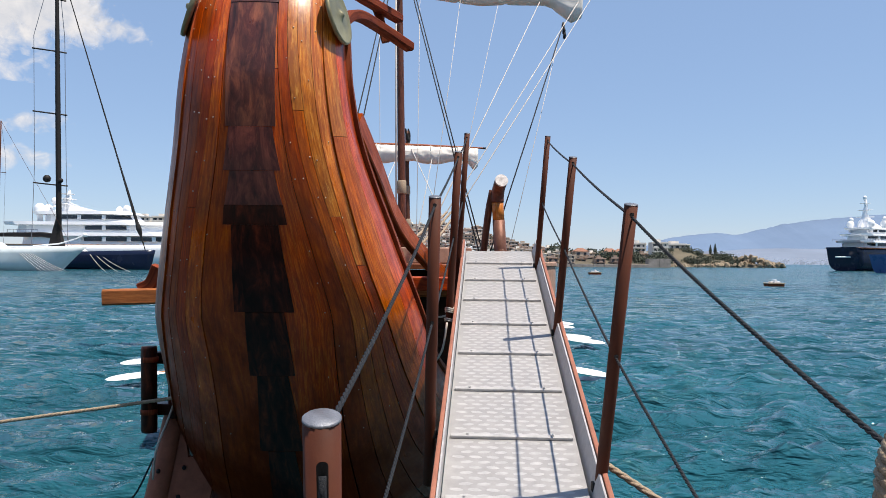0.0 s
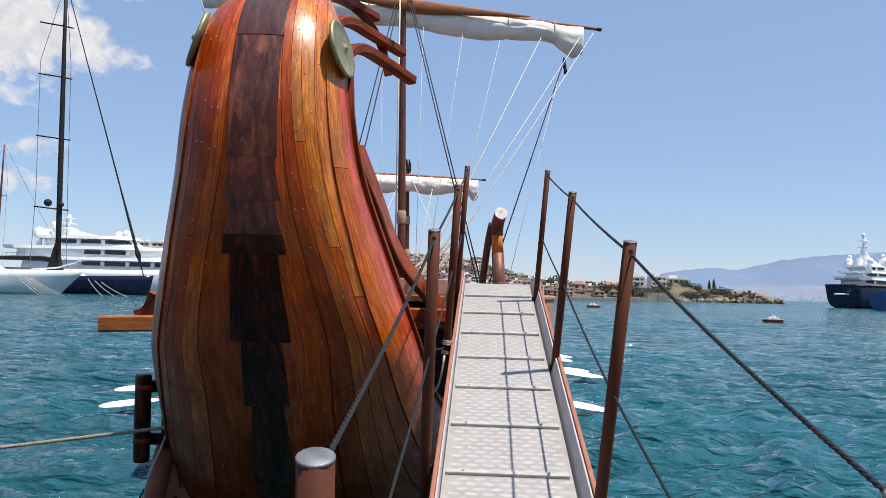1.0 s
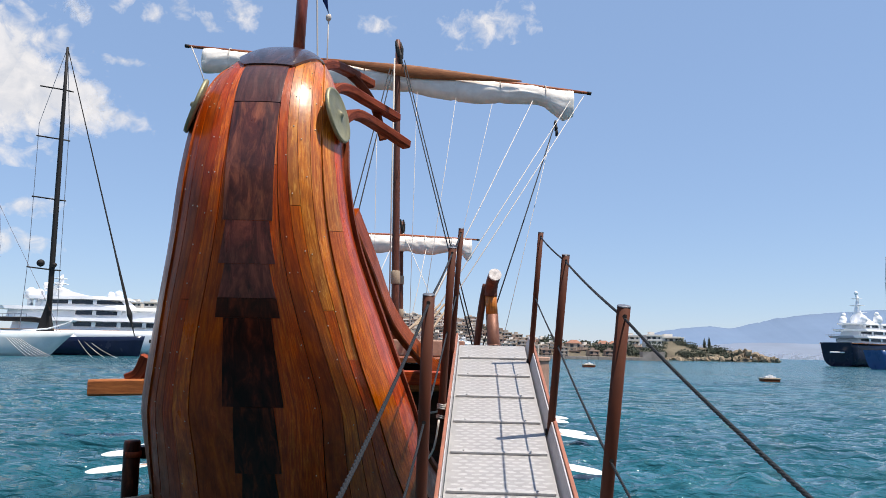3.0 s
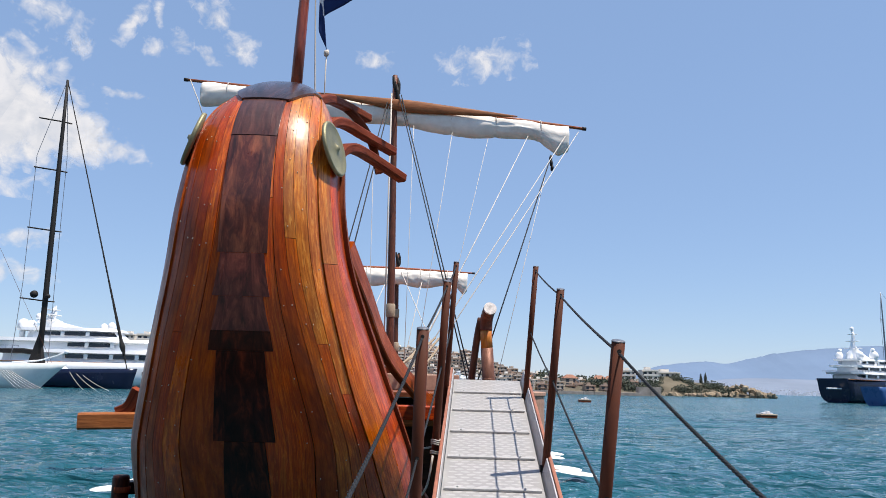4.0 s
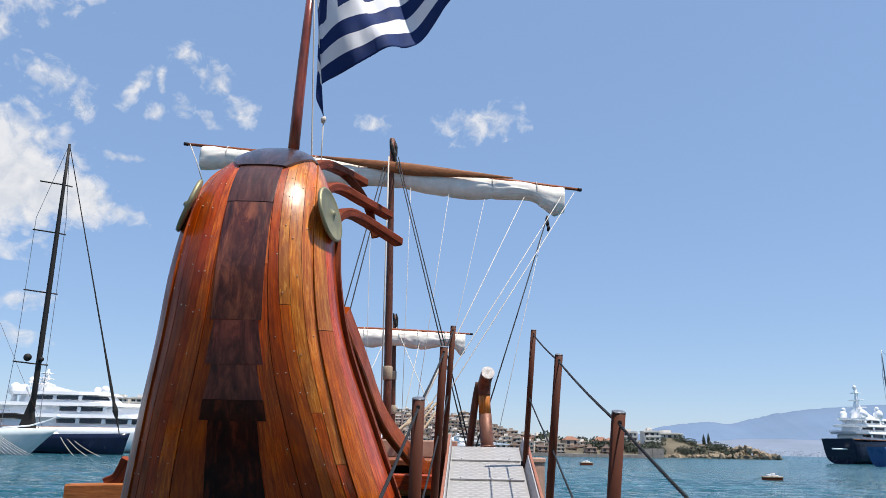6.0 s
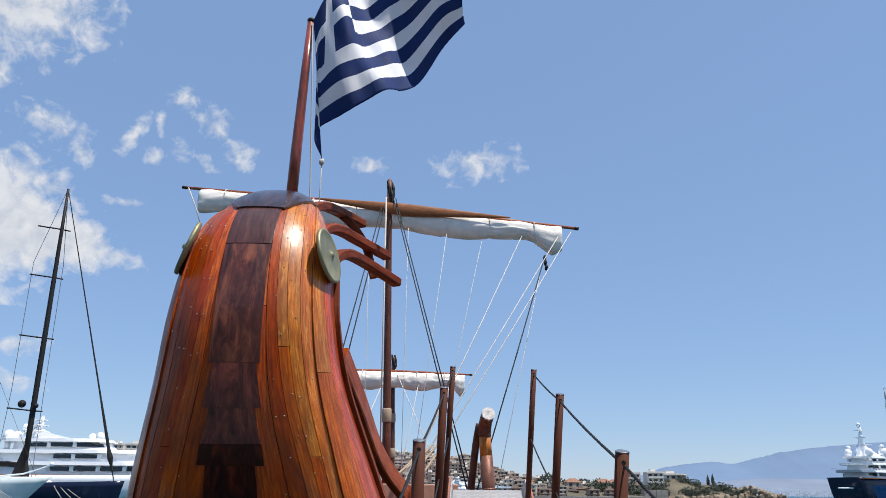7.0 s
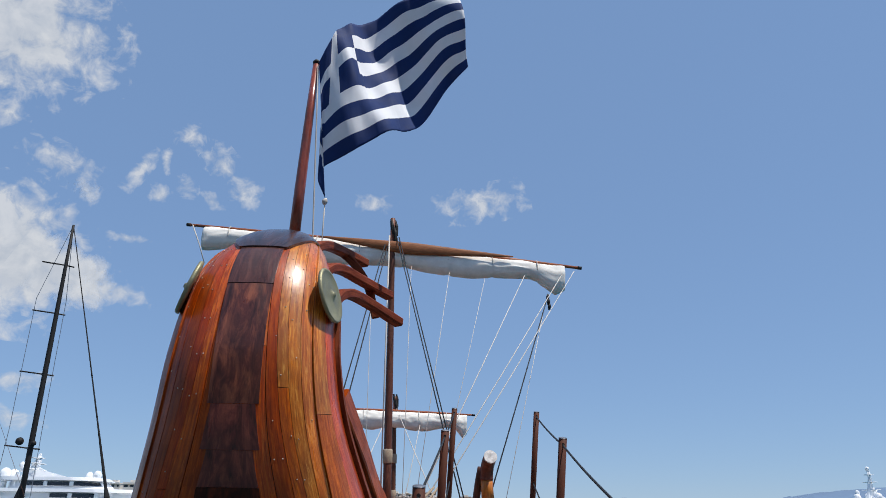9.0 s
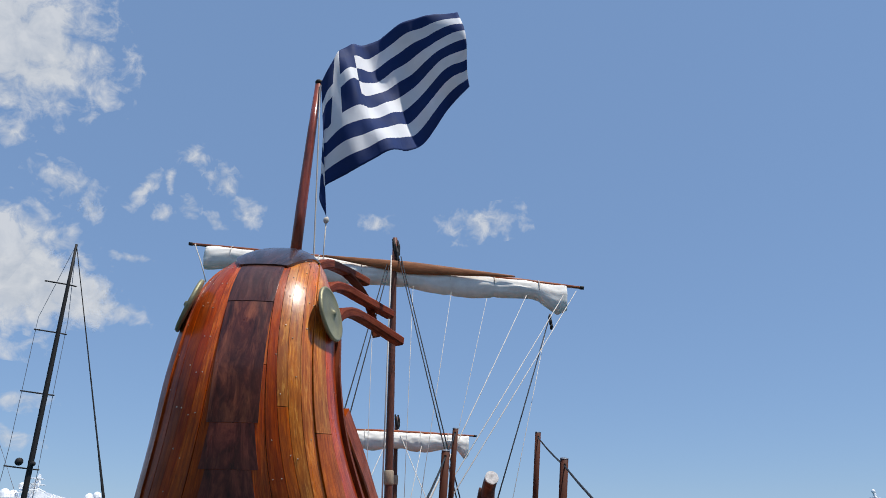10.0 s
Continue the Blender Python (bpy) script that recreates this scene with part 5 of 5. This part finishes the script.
# ---- the far shore ----
SOIL = plain("dry earth and scrub", (0.135, 0.115, 0.08), 0.95, 0, 0, 0.05, 0.5, 0.3)
ROCK = plain("tawny rock", (0.30, 0.235, 0.16), 0.95, 0, 0, 0.25, 0.5, 0.6)
STONEWALL = plain("old quay stone", (0.33, 0.28, 0.24), 0.9, 0, 0, 0.3, 0.4, 0.3)
# the air's haze is mixed into these three base colours
HAZE = plain("haze-tinted mountain", (0.138, 0.202, 0.300), 1.0, 0, 0, 0.004, 0.08)
HAZECITY = plain("haze-tinted town", (0.56, 0.58, 0.64), 1.0, 0, 0, 0.01, 0.1)
HAZELAND = plain("haze-tinted coast", (0.185, 0.225, 0.29), 1.0, 0, 0, 0.006, 0.12)
TILE = plain("red roof tile", (0.30, 0.15, 0.10), 0.9, 0, 0, 0.8, 0.3)
WALLS = [plain("rendered wall", c, 0.9, 0, 0, 0.15, 0.12) for c in ((0.46, 0.38, 0.30), (0.62, 0.55, 0.47), (0.36, 0.27, 0.21), (0.46, 0.33, 0.26), (0.74, 0.69, 0.62))]
SHADEGLASS = plain("dark window", (0.05, 0.055, 0.065), 0.25, 0, 0, 0.5, 0.4)
# leaf colours lightened to hold some of the distance's haze
LEAF = plain("dark foliage", (0.082, 0.094, 0.066), 0.9, 0, 0, 0.6, 0.5, 0.3)
LEAF2 = plain("olive foliage", (0.12, 0.125, 0.09), 0.9, 0, 0, 0.6, 0.5, 0.3)


def hill_height(x, y):
    h = 21.0 * math.exp(-((x + 25) / 75) ** 4) * min(1, max(0, (y - 398) / 95)) ** 0.8
    h += 18.0 * math.exp(-((x + 165) / 55) ** 4) * min(1, max(0, (y - 395) / 60))
    h += 5.0 * math.exp(-((x - 160) / 17) ** 2) * min(1, max(0, (y - 476) / 20))
    h += 7.5 * math.exp(-((x - 178) / 33) ** 4) * min(1, max(0, (y - 470) / 30)) * math.exp(-((y - 515) / 40) ** 2)
    h += 3.6 * math.exp(-((x - 95) / 62) ** 6) * min(1, max(0, (y - 402) / 20))
    return h


def build_land():
    xs = np.linspace(-330, 240, 190)
    ys = np.linspace(396, 640, 70)
    bm = bmesh.new()
    g = []
    for y in ys:
        row = []
        for x in xs:
            edge = min(1, max(0, (y - 396) / 5))
            sea = min(1, max(0, (224 - x) / 10))
            near = 396 if x < 116 else 396 + 80 * min(1, (x - 116) / 25)
            wet = min(1, max(0, (y - near) / 6)) * sea
            h = hill_height(x, y) + 0.8 * noise.noise(Vector((x * 0.08, y * 0.08, 1))) + 1.3
            row.append(bm.verts.new((x, y, -2.0 + (h + 2.0) * wet)))
        g.append(row)
    for j in range(len(ys) - 1):
        for i in range(len(xs) - 1):
            bm.faces.new((g[j][i], g[j][i + 1], g[j + 1][i + 1], g[j + 1][i])).smooth = True
    alone("shore_ground", bm, SOIL, "dry scrubby hill and headland across the harbour", "ground", kind="structure")


build_land()


def house(variant, w, d, floors, wall, pitched=False):
    """An apartment block with slabs, balconies and windows; its foot at the origin, its face to -y."""
    h = empty("apartment_block", ("tiled-roof house among trees on the far shore", "pale concrete apartment block on the far hillside")[not pitched], "building", "far buildings")
    fh = 3.1
    bm = bmesh.new()
    box(bm, -w / 2, w / 2, 0, d, -5, floors * fh)
    part("wall", bm, wall, h)
    bm = bmesh.new()
    if pitched:
        z = floors * fh
        a = [(-w / 2 - .5, -.5, z), (w / 2 + .5, -.5, z), (w / 2 + .5, d + .5, z), (-w / 2 - .5, d + .5, z)]
        vs = [bm.verts.new(p) for p in a] + [bm.verts.new((-w * 0.22, d / 2, z + 2.6)), bm.verts.new((w * 0.22, d / 2, z + 2.6))]
        for f in ((0, 1, 5, 4), (1, 2, 5), (2, 3, 4, 5), (3, 0, 4), (3, 2, 1, 0)):
            bm.faces.new([vs[i] for i in f])
        part("roof", bm, TILE, h, "red tiled roof")
    else:
        box(bm, -w / 2 - .2, w / 2 + .2, -.3, d, floors * fh, floors * fh + 0.5)
        box(bm, -w * 0.2, w * 0.12, d * 0.35, d * 0.8, floors * fh + 0.5, floors * fh + 2.6)
        part("roof", bm, wall, h, "flat roof with stair head")
    rg = random.Random(variant)
    for f in range(floors):
        z = f * fh
        if not pitched:
            bm = bmesh.new()
            box(bm, -w / 2 - .1, w / 2 + .1, -1.5, 0.05, z + 2.9, z + 3.1)
            box(bm, -w / 2 + rg.uniform(0, 3), w / 2 - rg.uniform(0, 3), -1.5, -1.38, z + 3.1, z + 4.0)
            part("balcony", bm, WALLS[(variant + 1) % 5], h)
        n = max(2, int(w / 3.4))
        for k in range(n):
            x = -w / 2 + (k + 0.5) * w / n
            ww = rg.choice((0.6, 0.9, 1.2))
            bm = bmesh.new()
            box(bm, x - ww, x + ww, -0.06, 0.05, z + (0.2 if ww > 0.8 else 1.0), z + 2.4)
            part("window", bm, SHADEGLASS, h)
    return h


rg = random.Random(21)
protos = [house(k, w, d, fl, WALLS[k % 5], p) for k, (w, d, fl, p) in enumerate(((11, 9, 3, False), (14, 9, 4, False), (9, 8, 2, False), (12, 9, 4, False), (9, 8, 3, False), (10, 8, 2, True)))]
protos += [house(8, 18, 9, 1, WALLS[4]), house(13, 11, 8, 4, WALLS[4])]
used = [False] * len(protos)
# the blocks are scaled down to fit the camera's view of the hillside
SMALL = (0.62, 0.6, 0.66, 0.58, 0.64, 0.8, 1.0, 0.9)


def put_house(k, x, y, z, yaw):
    m = Matrix.Translation((x, y, z)) @ Matrix.Rotation(radians(yaw), 4, "Z")
    if not used[k]:
        used[k] = True
        protos[k].matrix_basis = m @ Matrix.Scale(SMALL[k], 4)
    else:
        copy_thing(protos[k], m)


for row, y in enumerate((402, 411, 421, 432, 443, 455, 467, 480, 493)):
    x = -62 + rg.uniform(0, 8)
    while x < (72 if row < 3 else 50):
        top = hill_height(x, y)
        lim = 1.0 - max(0, (x - 30) / 55)
        k = rg.choice((0, 1, 2, 3, 4)) if x < 25 else rg.choice((0, 2, 2, 4))
        if rg.random() < 0.96:
            put_house(k, x, y, top + 0.5, rg.uniform(-14, 14))
        x += rg.uniform(5.8, 8.6)
for x, y, k, yaw in ((-177, 452, 7, 4), (-190, 456, 7, -5), (-165, 462, 7, 8), (82, 428, 5, 5), (98, 425, 5, -8), (106, 418, 0, 3), (118, 470, 2, 6), (130, 470, 2, -4), (122, 500, 4, 0), (146, 480, 4, 5), (72, 425, 2, -6), (162, 500, 6, 3), (134, 446, 7, 4), (128, 474, 7, -5), (145, 478, 2, 6), (122, 440, 2, 8), (60, 405, 4, 0), (88, 404, 2, 5), (97, 405, 2, -5), (108, 436, 5, 4)):
    put_house(k, x, y, hill_height(x, y) + 0.3, yaw)

for k in range(34):
    x = rg.uniform(52, 140)
    y = rg.uniform(408, 460) if x < 114 else rg.uniform(478, 515)
    put_house(rg.choice((2, 2, 5, 4)), x, y, hill_height(x, y) - rg.uniform(0.5, 3.2), rg.uniform(-20, 20))

# old stone quay below the houses
for k in range(14):
    bm = bmesh.new()
    x = 40 + 6.0 * k
    box(bm, x, x + 5.92, 393.6 - 0.1 * (k % 3), 400, -1.5, 1.6 + (3.2 if k > 11 else 0.0) + 0.1 * (k % 2), 0.08)
    alone("stone_quay", bm, STONEWALL, "weathered stone block of the far quay", "quay", kind="structure")


def tree(name, label, x, y, z, h, w, leaf, seed, tall=False):
    """A trunk with limbs and a crown of many small leaf clumps."""
    rg = random.Random(seed)
    t = empty(name, label, "tree", "shore trees")
    bm = bmesh.new()
    sweep(bm, [(0, 0, -1), (0.1, 0, h * 0.3), (0.0, 0.1, h * 0.7)], circle(0.3, 7), [1.2, 0.8, 0.3], up=Vector((0, 1, 0)))
    for k in range(5):
        a = 6.28 * k / 5
        sweep(bm, [(0, 0, h * 0.3), (w * 0.2 * math.cos(a), w * 0.2 * math.sin(a), h * 0.5), (w * 0.35 * math.cos(a), w * 0.35 * math.sin(a), h * 0.66)], circle(0.13, 5), [1, 0.7, 0.3])
    part("trunk", bm, UNDER, t)
    verts, faces = [], []
    for k in range(420):
        d = Vector((rg.gauss(0, 1), rg.gauss(0, 1), rg.gauss(0, 1))).normalized() * rg.random() ** 0.4
        f = 1 + 0.35 * noise.noise(d * 1.8 + Vector((seed, 0, 0)))
        c = Vector((d.x * w / 2 * f, d.y * w / 2 * f, h * (0.62 if not tall else 0.55) + d.z * h * (0.36 if not tall else 0.47) * f))
        if tall:
            c.x *= 1.05 - c.z / h * 0.75
            c.y *= 1.05 - c.z / h * 0.75
        s = rg.uniform(0.25, 0.6) * (w / 8) ** 0.5
        base = len(verts)
        q = Euler((rg.uniform(0, 6), rg.uniform(0, 6), rg.uniform(0, 6))).to_matrix()
        for p in ((1, 0, 0), (0, 1, 0), (-1, 0, 0.2), (0, -1, 0), (0, 0, 0.7)):
            verts.append(tuple(c + q @ (Vector(p) * s)))
        faces += [(base, base + 1, base + 4), (base + 1, base + 2, base + 4), (base + 2, base + 3, base + 4), (base + 3, base, base + 4), (base + 3, base + 2, base + 1, base)]
    me = bpy.data.meshes.new("crown")
    me.from_pydata(verts, [], faces)
    me.materials.append(leaf)
    cr = new("crown", me)
    cr.parent = t
    t.matrix_basis = Matrix.Translation((x, y, z))
    return t


kinds = [tree("broadleaf_tree", "dark green rounded tree on the far shore", 66, 418, hill_height(66, 418), 10, 10, LEAF, 1),
         tree("broadleaf_tree", "olive green spreading tree on the far shore", 90, 440, hill_height(90, 440), 8, 9, LEAF2, 2),
         tree("cypress_tree", "tall dark cypress on the headland", 190, 505, hill_height(190, 505), 9, 3.4, LEAF, 3, True)]
for k in range(30):
    x = rg.uniform(56, 128)
    y = rg.uniform(432, 470) if rg.random() < 0.75 else rg.uniform(408, 425)
    copy_thing(kinds[k % 2], Matrix.Translation((x, y, hill_height(x, y) - rg.uniform(1.5, 4.5))) @ Matrix.Rotation(rg.uniform(0, 6), 4, "Z"))
for k in range(40):
    x, y = rg.uniform(128, 200), rg.uniform(482, 498)
    copy_thing(kinds[k % 2], Matrix.Translation((x, y, hill_height(x, y) - rg.uniform(4.5, 6.5))) @ Matrix.Rotation(rg.uniform(0, 6), 4, "Z"))
for k in range(30):
    x, y = rg.uniform(-58, 66), rg.uniform(400, 492)
    copy_thing(kinds[k % 2], Matrix.Translation((x, y, hill_height(x, y) - rg.uniform(2.5, 4.5))) @ Matrix.Rotation(rg.uniform(0, 6), 4, "Z"))
copy_thing(kinds[2], Matrix.Translation((186, 503, hill_height(186, 503) - 1)))


def rocks():
    bm = bmesh.new()
    rg = random.Random(8)
    for k in range(230):
        x = rg.uniform(150, 224)
        y = rg.uniform(473, 490)
        s = rg.uniform(0.8, 2.6)
        big = math.exp(-((x - 206) / 11) ** 2)
        z = rg.uniform(0, 1.2) + big * rg.uniform(0, 8.0)
        r = bmesh.ops.create_icosphere(bm, subdivisions=1, radius=s)
        for v in r["verts"]:
            v.co *= 1 + 0.5 * noise.noise(v.co * 0.9 + Vector((k, 0, 0)))
        bmesh.ops.transform(bm, matrix=Matrix.LocRotScale((x, y + big * 6, z), Euler((rg.random() * 6, rg.random() * 6, 0)), (1.3, 1, 0.8)), verts=r["verts"])
    alone("shore_rocks", bm, ROCK, "tawny boulders and crag at the headland's tip", "rocks", kind="stuff")


rocks()


# far mountain, coast and town, the haze painted into their colours
def ridge(name, dist, pts, depth, material, label):
    bm = bmesh.new()
    prof = arc(pts, 120)
    rows = []
    for f in (0.0, 0.25, 0.6, 1.0):
        rows.append([bm.verts.new((p.x, dist + depth * f, -4 + (p.z + 4) * f ** 0.8 + (0.035 * p.z * noise.noise(Vector((p.x * 0.012, f * 3, 0))) + 0.02 * p.z * noise.noise(Vector((p.x * 0.05, f * 5, 3)))) * (f > 0))) for p in prof])
    rows.append([bm.verts.new((p.x, dist + depth * 1.4, -4)) for p in prof])
    for a, b in zip(rows[:-1], rows[1:]):
        for i in range(len(a) - 1):
            bm.faces.new((a[i], a[i + 1], b[i + 1], b[i])).smooth = True
    alone(name, bm, material, label, "mountain", kind="structure")


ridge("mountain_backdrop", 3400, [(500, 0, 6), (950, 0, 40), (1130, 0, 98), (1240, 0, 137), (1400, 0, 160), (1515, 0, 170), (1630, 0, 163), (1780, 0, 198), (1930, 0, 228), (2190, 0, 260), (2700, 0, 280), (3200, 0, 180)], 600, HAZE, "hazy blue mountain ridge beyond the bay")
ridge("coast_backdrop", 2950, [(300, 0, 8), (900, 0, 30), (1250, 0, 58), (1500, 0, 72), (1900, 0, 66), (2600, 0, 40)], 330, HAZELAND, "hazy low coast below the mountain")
bm = bmesh.new()
for k in range(1500):
    f = rg.random()
    x = rg.uniform(1050, 2000)
    w, h = rg.uniform(4, 13), rg.uniform(2.5, 6)
    z = -1 + 52 * f ** 0.85
    bx = [bm.verts.new((x + w * a, 2943 + 300 * f + 10 * b, z - 4 + (h + 4) * c)) for a, b, c in ((0, 0, 0), (1, 0, 0), (1, 0, 1), (0, 0, 1))]
    bm.faces.new(bx)
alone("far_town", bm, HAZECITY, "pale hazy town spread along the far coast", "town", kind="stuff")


# ---- clouds ----
def cloud_material(name, offset, falloff, width, most, scale):
    m = bpy.data.materials.new(name)
    m.use_nodes = True
    nt = m.node_tree
    nt.nodes.clear()
    out = nt.nodes.new("ShaderNodeOutputMaterial")
    tc = nt.nodes.new("ShaderNodeTexCoord")
    info = nt.nodes.new("ShaderNodeObjectInfo")
    ln = nt.nodes.new("ShaderNodeVectorMath")
    ln.operation = "LENGTH"
    nt.links.new(tc.outputs["UV"], ln.inputs[0])
    sh = nt.nodes.new("ShaderNodeVectorMath")
    sh.operation = "ADD"
    cx = nt.nodes.new("ShaderNodeCombineXYZ")
    nt.links.new(calc(nt, "MULTIPLY", info.outputs["Random"], 60.0), cx.inputs[0])
    nt.links.new(calc(nt, "MULTIPLY", info.outputs["Random"], 31.0), cx.inputs[2])
    mp = node(nt, "ShaderNodeMapping", Scale=(scale, scale, scale))
    nt.links.new(tc.outputs["Object"], mp.inputs[0])
    nt.links.new(mp.outputs[0], sh.inputs[0])
    nt.links.new(cx.outputs[0], sh.inputs[1])
    big = tex_noise(nt, sh.outputs[0], 1.0, 9, 0.58, 0.35)
    dens = calc(nt, "SUBTRACT", calc(nt, "ADD", big, calc(nt, "MULTIPLY", ln.outputs["Value"], -falloff)), offset)
    alpha = ramp(nt, dens, (0.0, (0, 0, 0)), (width, (most,) * 3))
    glow = nt.nodes.new("ShaderNodeEmission")
    nt.links.new(ramp(nt, big, (0.3, (0.62, 0.68, 0.78)), (0.62, (0.92, 0.93, 0.96))), glow.inputs[0])
    glow.inputs[1].default_value = 0.76
    clear = nt.nodes.new("ShaderNodeBsdfTransparent")
    mx = nt.nodes.new("ShaderNodeMixShader")
    nt.links.new(alpha, mx.inputs[0])
    nt.links.new(clear.outputs[0], mx.inputs[1])
    nt.links.new(glow.outputs[0], mx.inputs[2])
    nt.links.new(mx.outputs[0], out.inputs[0])
    return m


CLOUD = cloud_material("cloud", 0.03, 0.55, 0.24, 0.92, 0.0075)
WISP = cloud_material("thin cloud", 0.225, 0.33, 0.34, 0.85, 0.012)


def cloud(way, w, h, lean=0, stuff=None):
    bm = bmesh.new()
    uv = bm.loops.layers.uv.verify()
    vs = [bm.verts.new((sx * w, sy * h, 0)) for sx, sy in ((-1, -1), (1, -1), (1, 1), (-1, 1))]
    f = bm.faces.new(vs)
    for loop, t in zip(f.loops, ((-1, -1), (1, -1), (1, 1), (-1, 1))):
        loop[uv].uv = t
    ob = alone("cloud_backdrop", bm, stuff or WISP, "white fair-weather cloud in the blue sky", "cloud", kind="structure")
    d = Vector(way).normalized() * 4300
    ob.matrix_world = Matrix.Translation(d) @ (-d).to_track_quat("Z", "Y").to_matrix().to_4x4() @ Matrix.Rotation(radians(lean), 4, "Z")
    ob.visible_shadow = False


cloud((-0.511, 0.671, 0.538), 722, 456, 15, CLOUD)
cloud((-0.459, 0.712, 0.532), 225, 132, 25)
cloud((-0.519, 0.798, 0.306), 532, 446, 0, CLOUD)
cloud((-0.494, 0.819, 0.293), 446, 238, -10, CLOUD)
cloud((-0.440, 0.850, 0.291), 255, 162, -15, CLOUD)
cloud((-0.399, 0.873, 0.281), 188, 75, -18)
cloud((-0.457, 0.787, 0.415), 225, 112, -15)
cloud((-0.433, 0.812, 0.393), 75, 94, 35)
cloud((-0.505, 0.735, 0.452), 112, 83, -20)
cloud((-0.376, 0.822, 0.427), 52, 150, -28)
cloud((-0.348, 0.826, 0.444), 34, 90, 5)
cloud((-0.355, 0.844, 0.402), 71, 67, 0)
cloud((-0.326, 0.849, 0.417), 75, 71, 0)
cloud((-0.320, 0.821, 0.473), 94, 103, -30)
cloud((-0.285, 0.846, 0.450), 188, 112, -42)
cloud((-0.257, 0.871, 0.419), 112, 105, 0)
cloud((-0.296, 0.865, 0.405), 94, 64, -20)
cloud((0.060, 0.902, 0.427), 300, 124, 8)
cloud((-0.082, 0.903, 0.423), 132, 67, 5)
cloud((-0.489, 0.857, 0.162), 206, 75, 0)
cloud((-0.504, 0.855, 0.120), 244, 75, 0)
cloud((-0.392, 0.853, 0.346), 188, 30, 0)
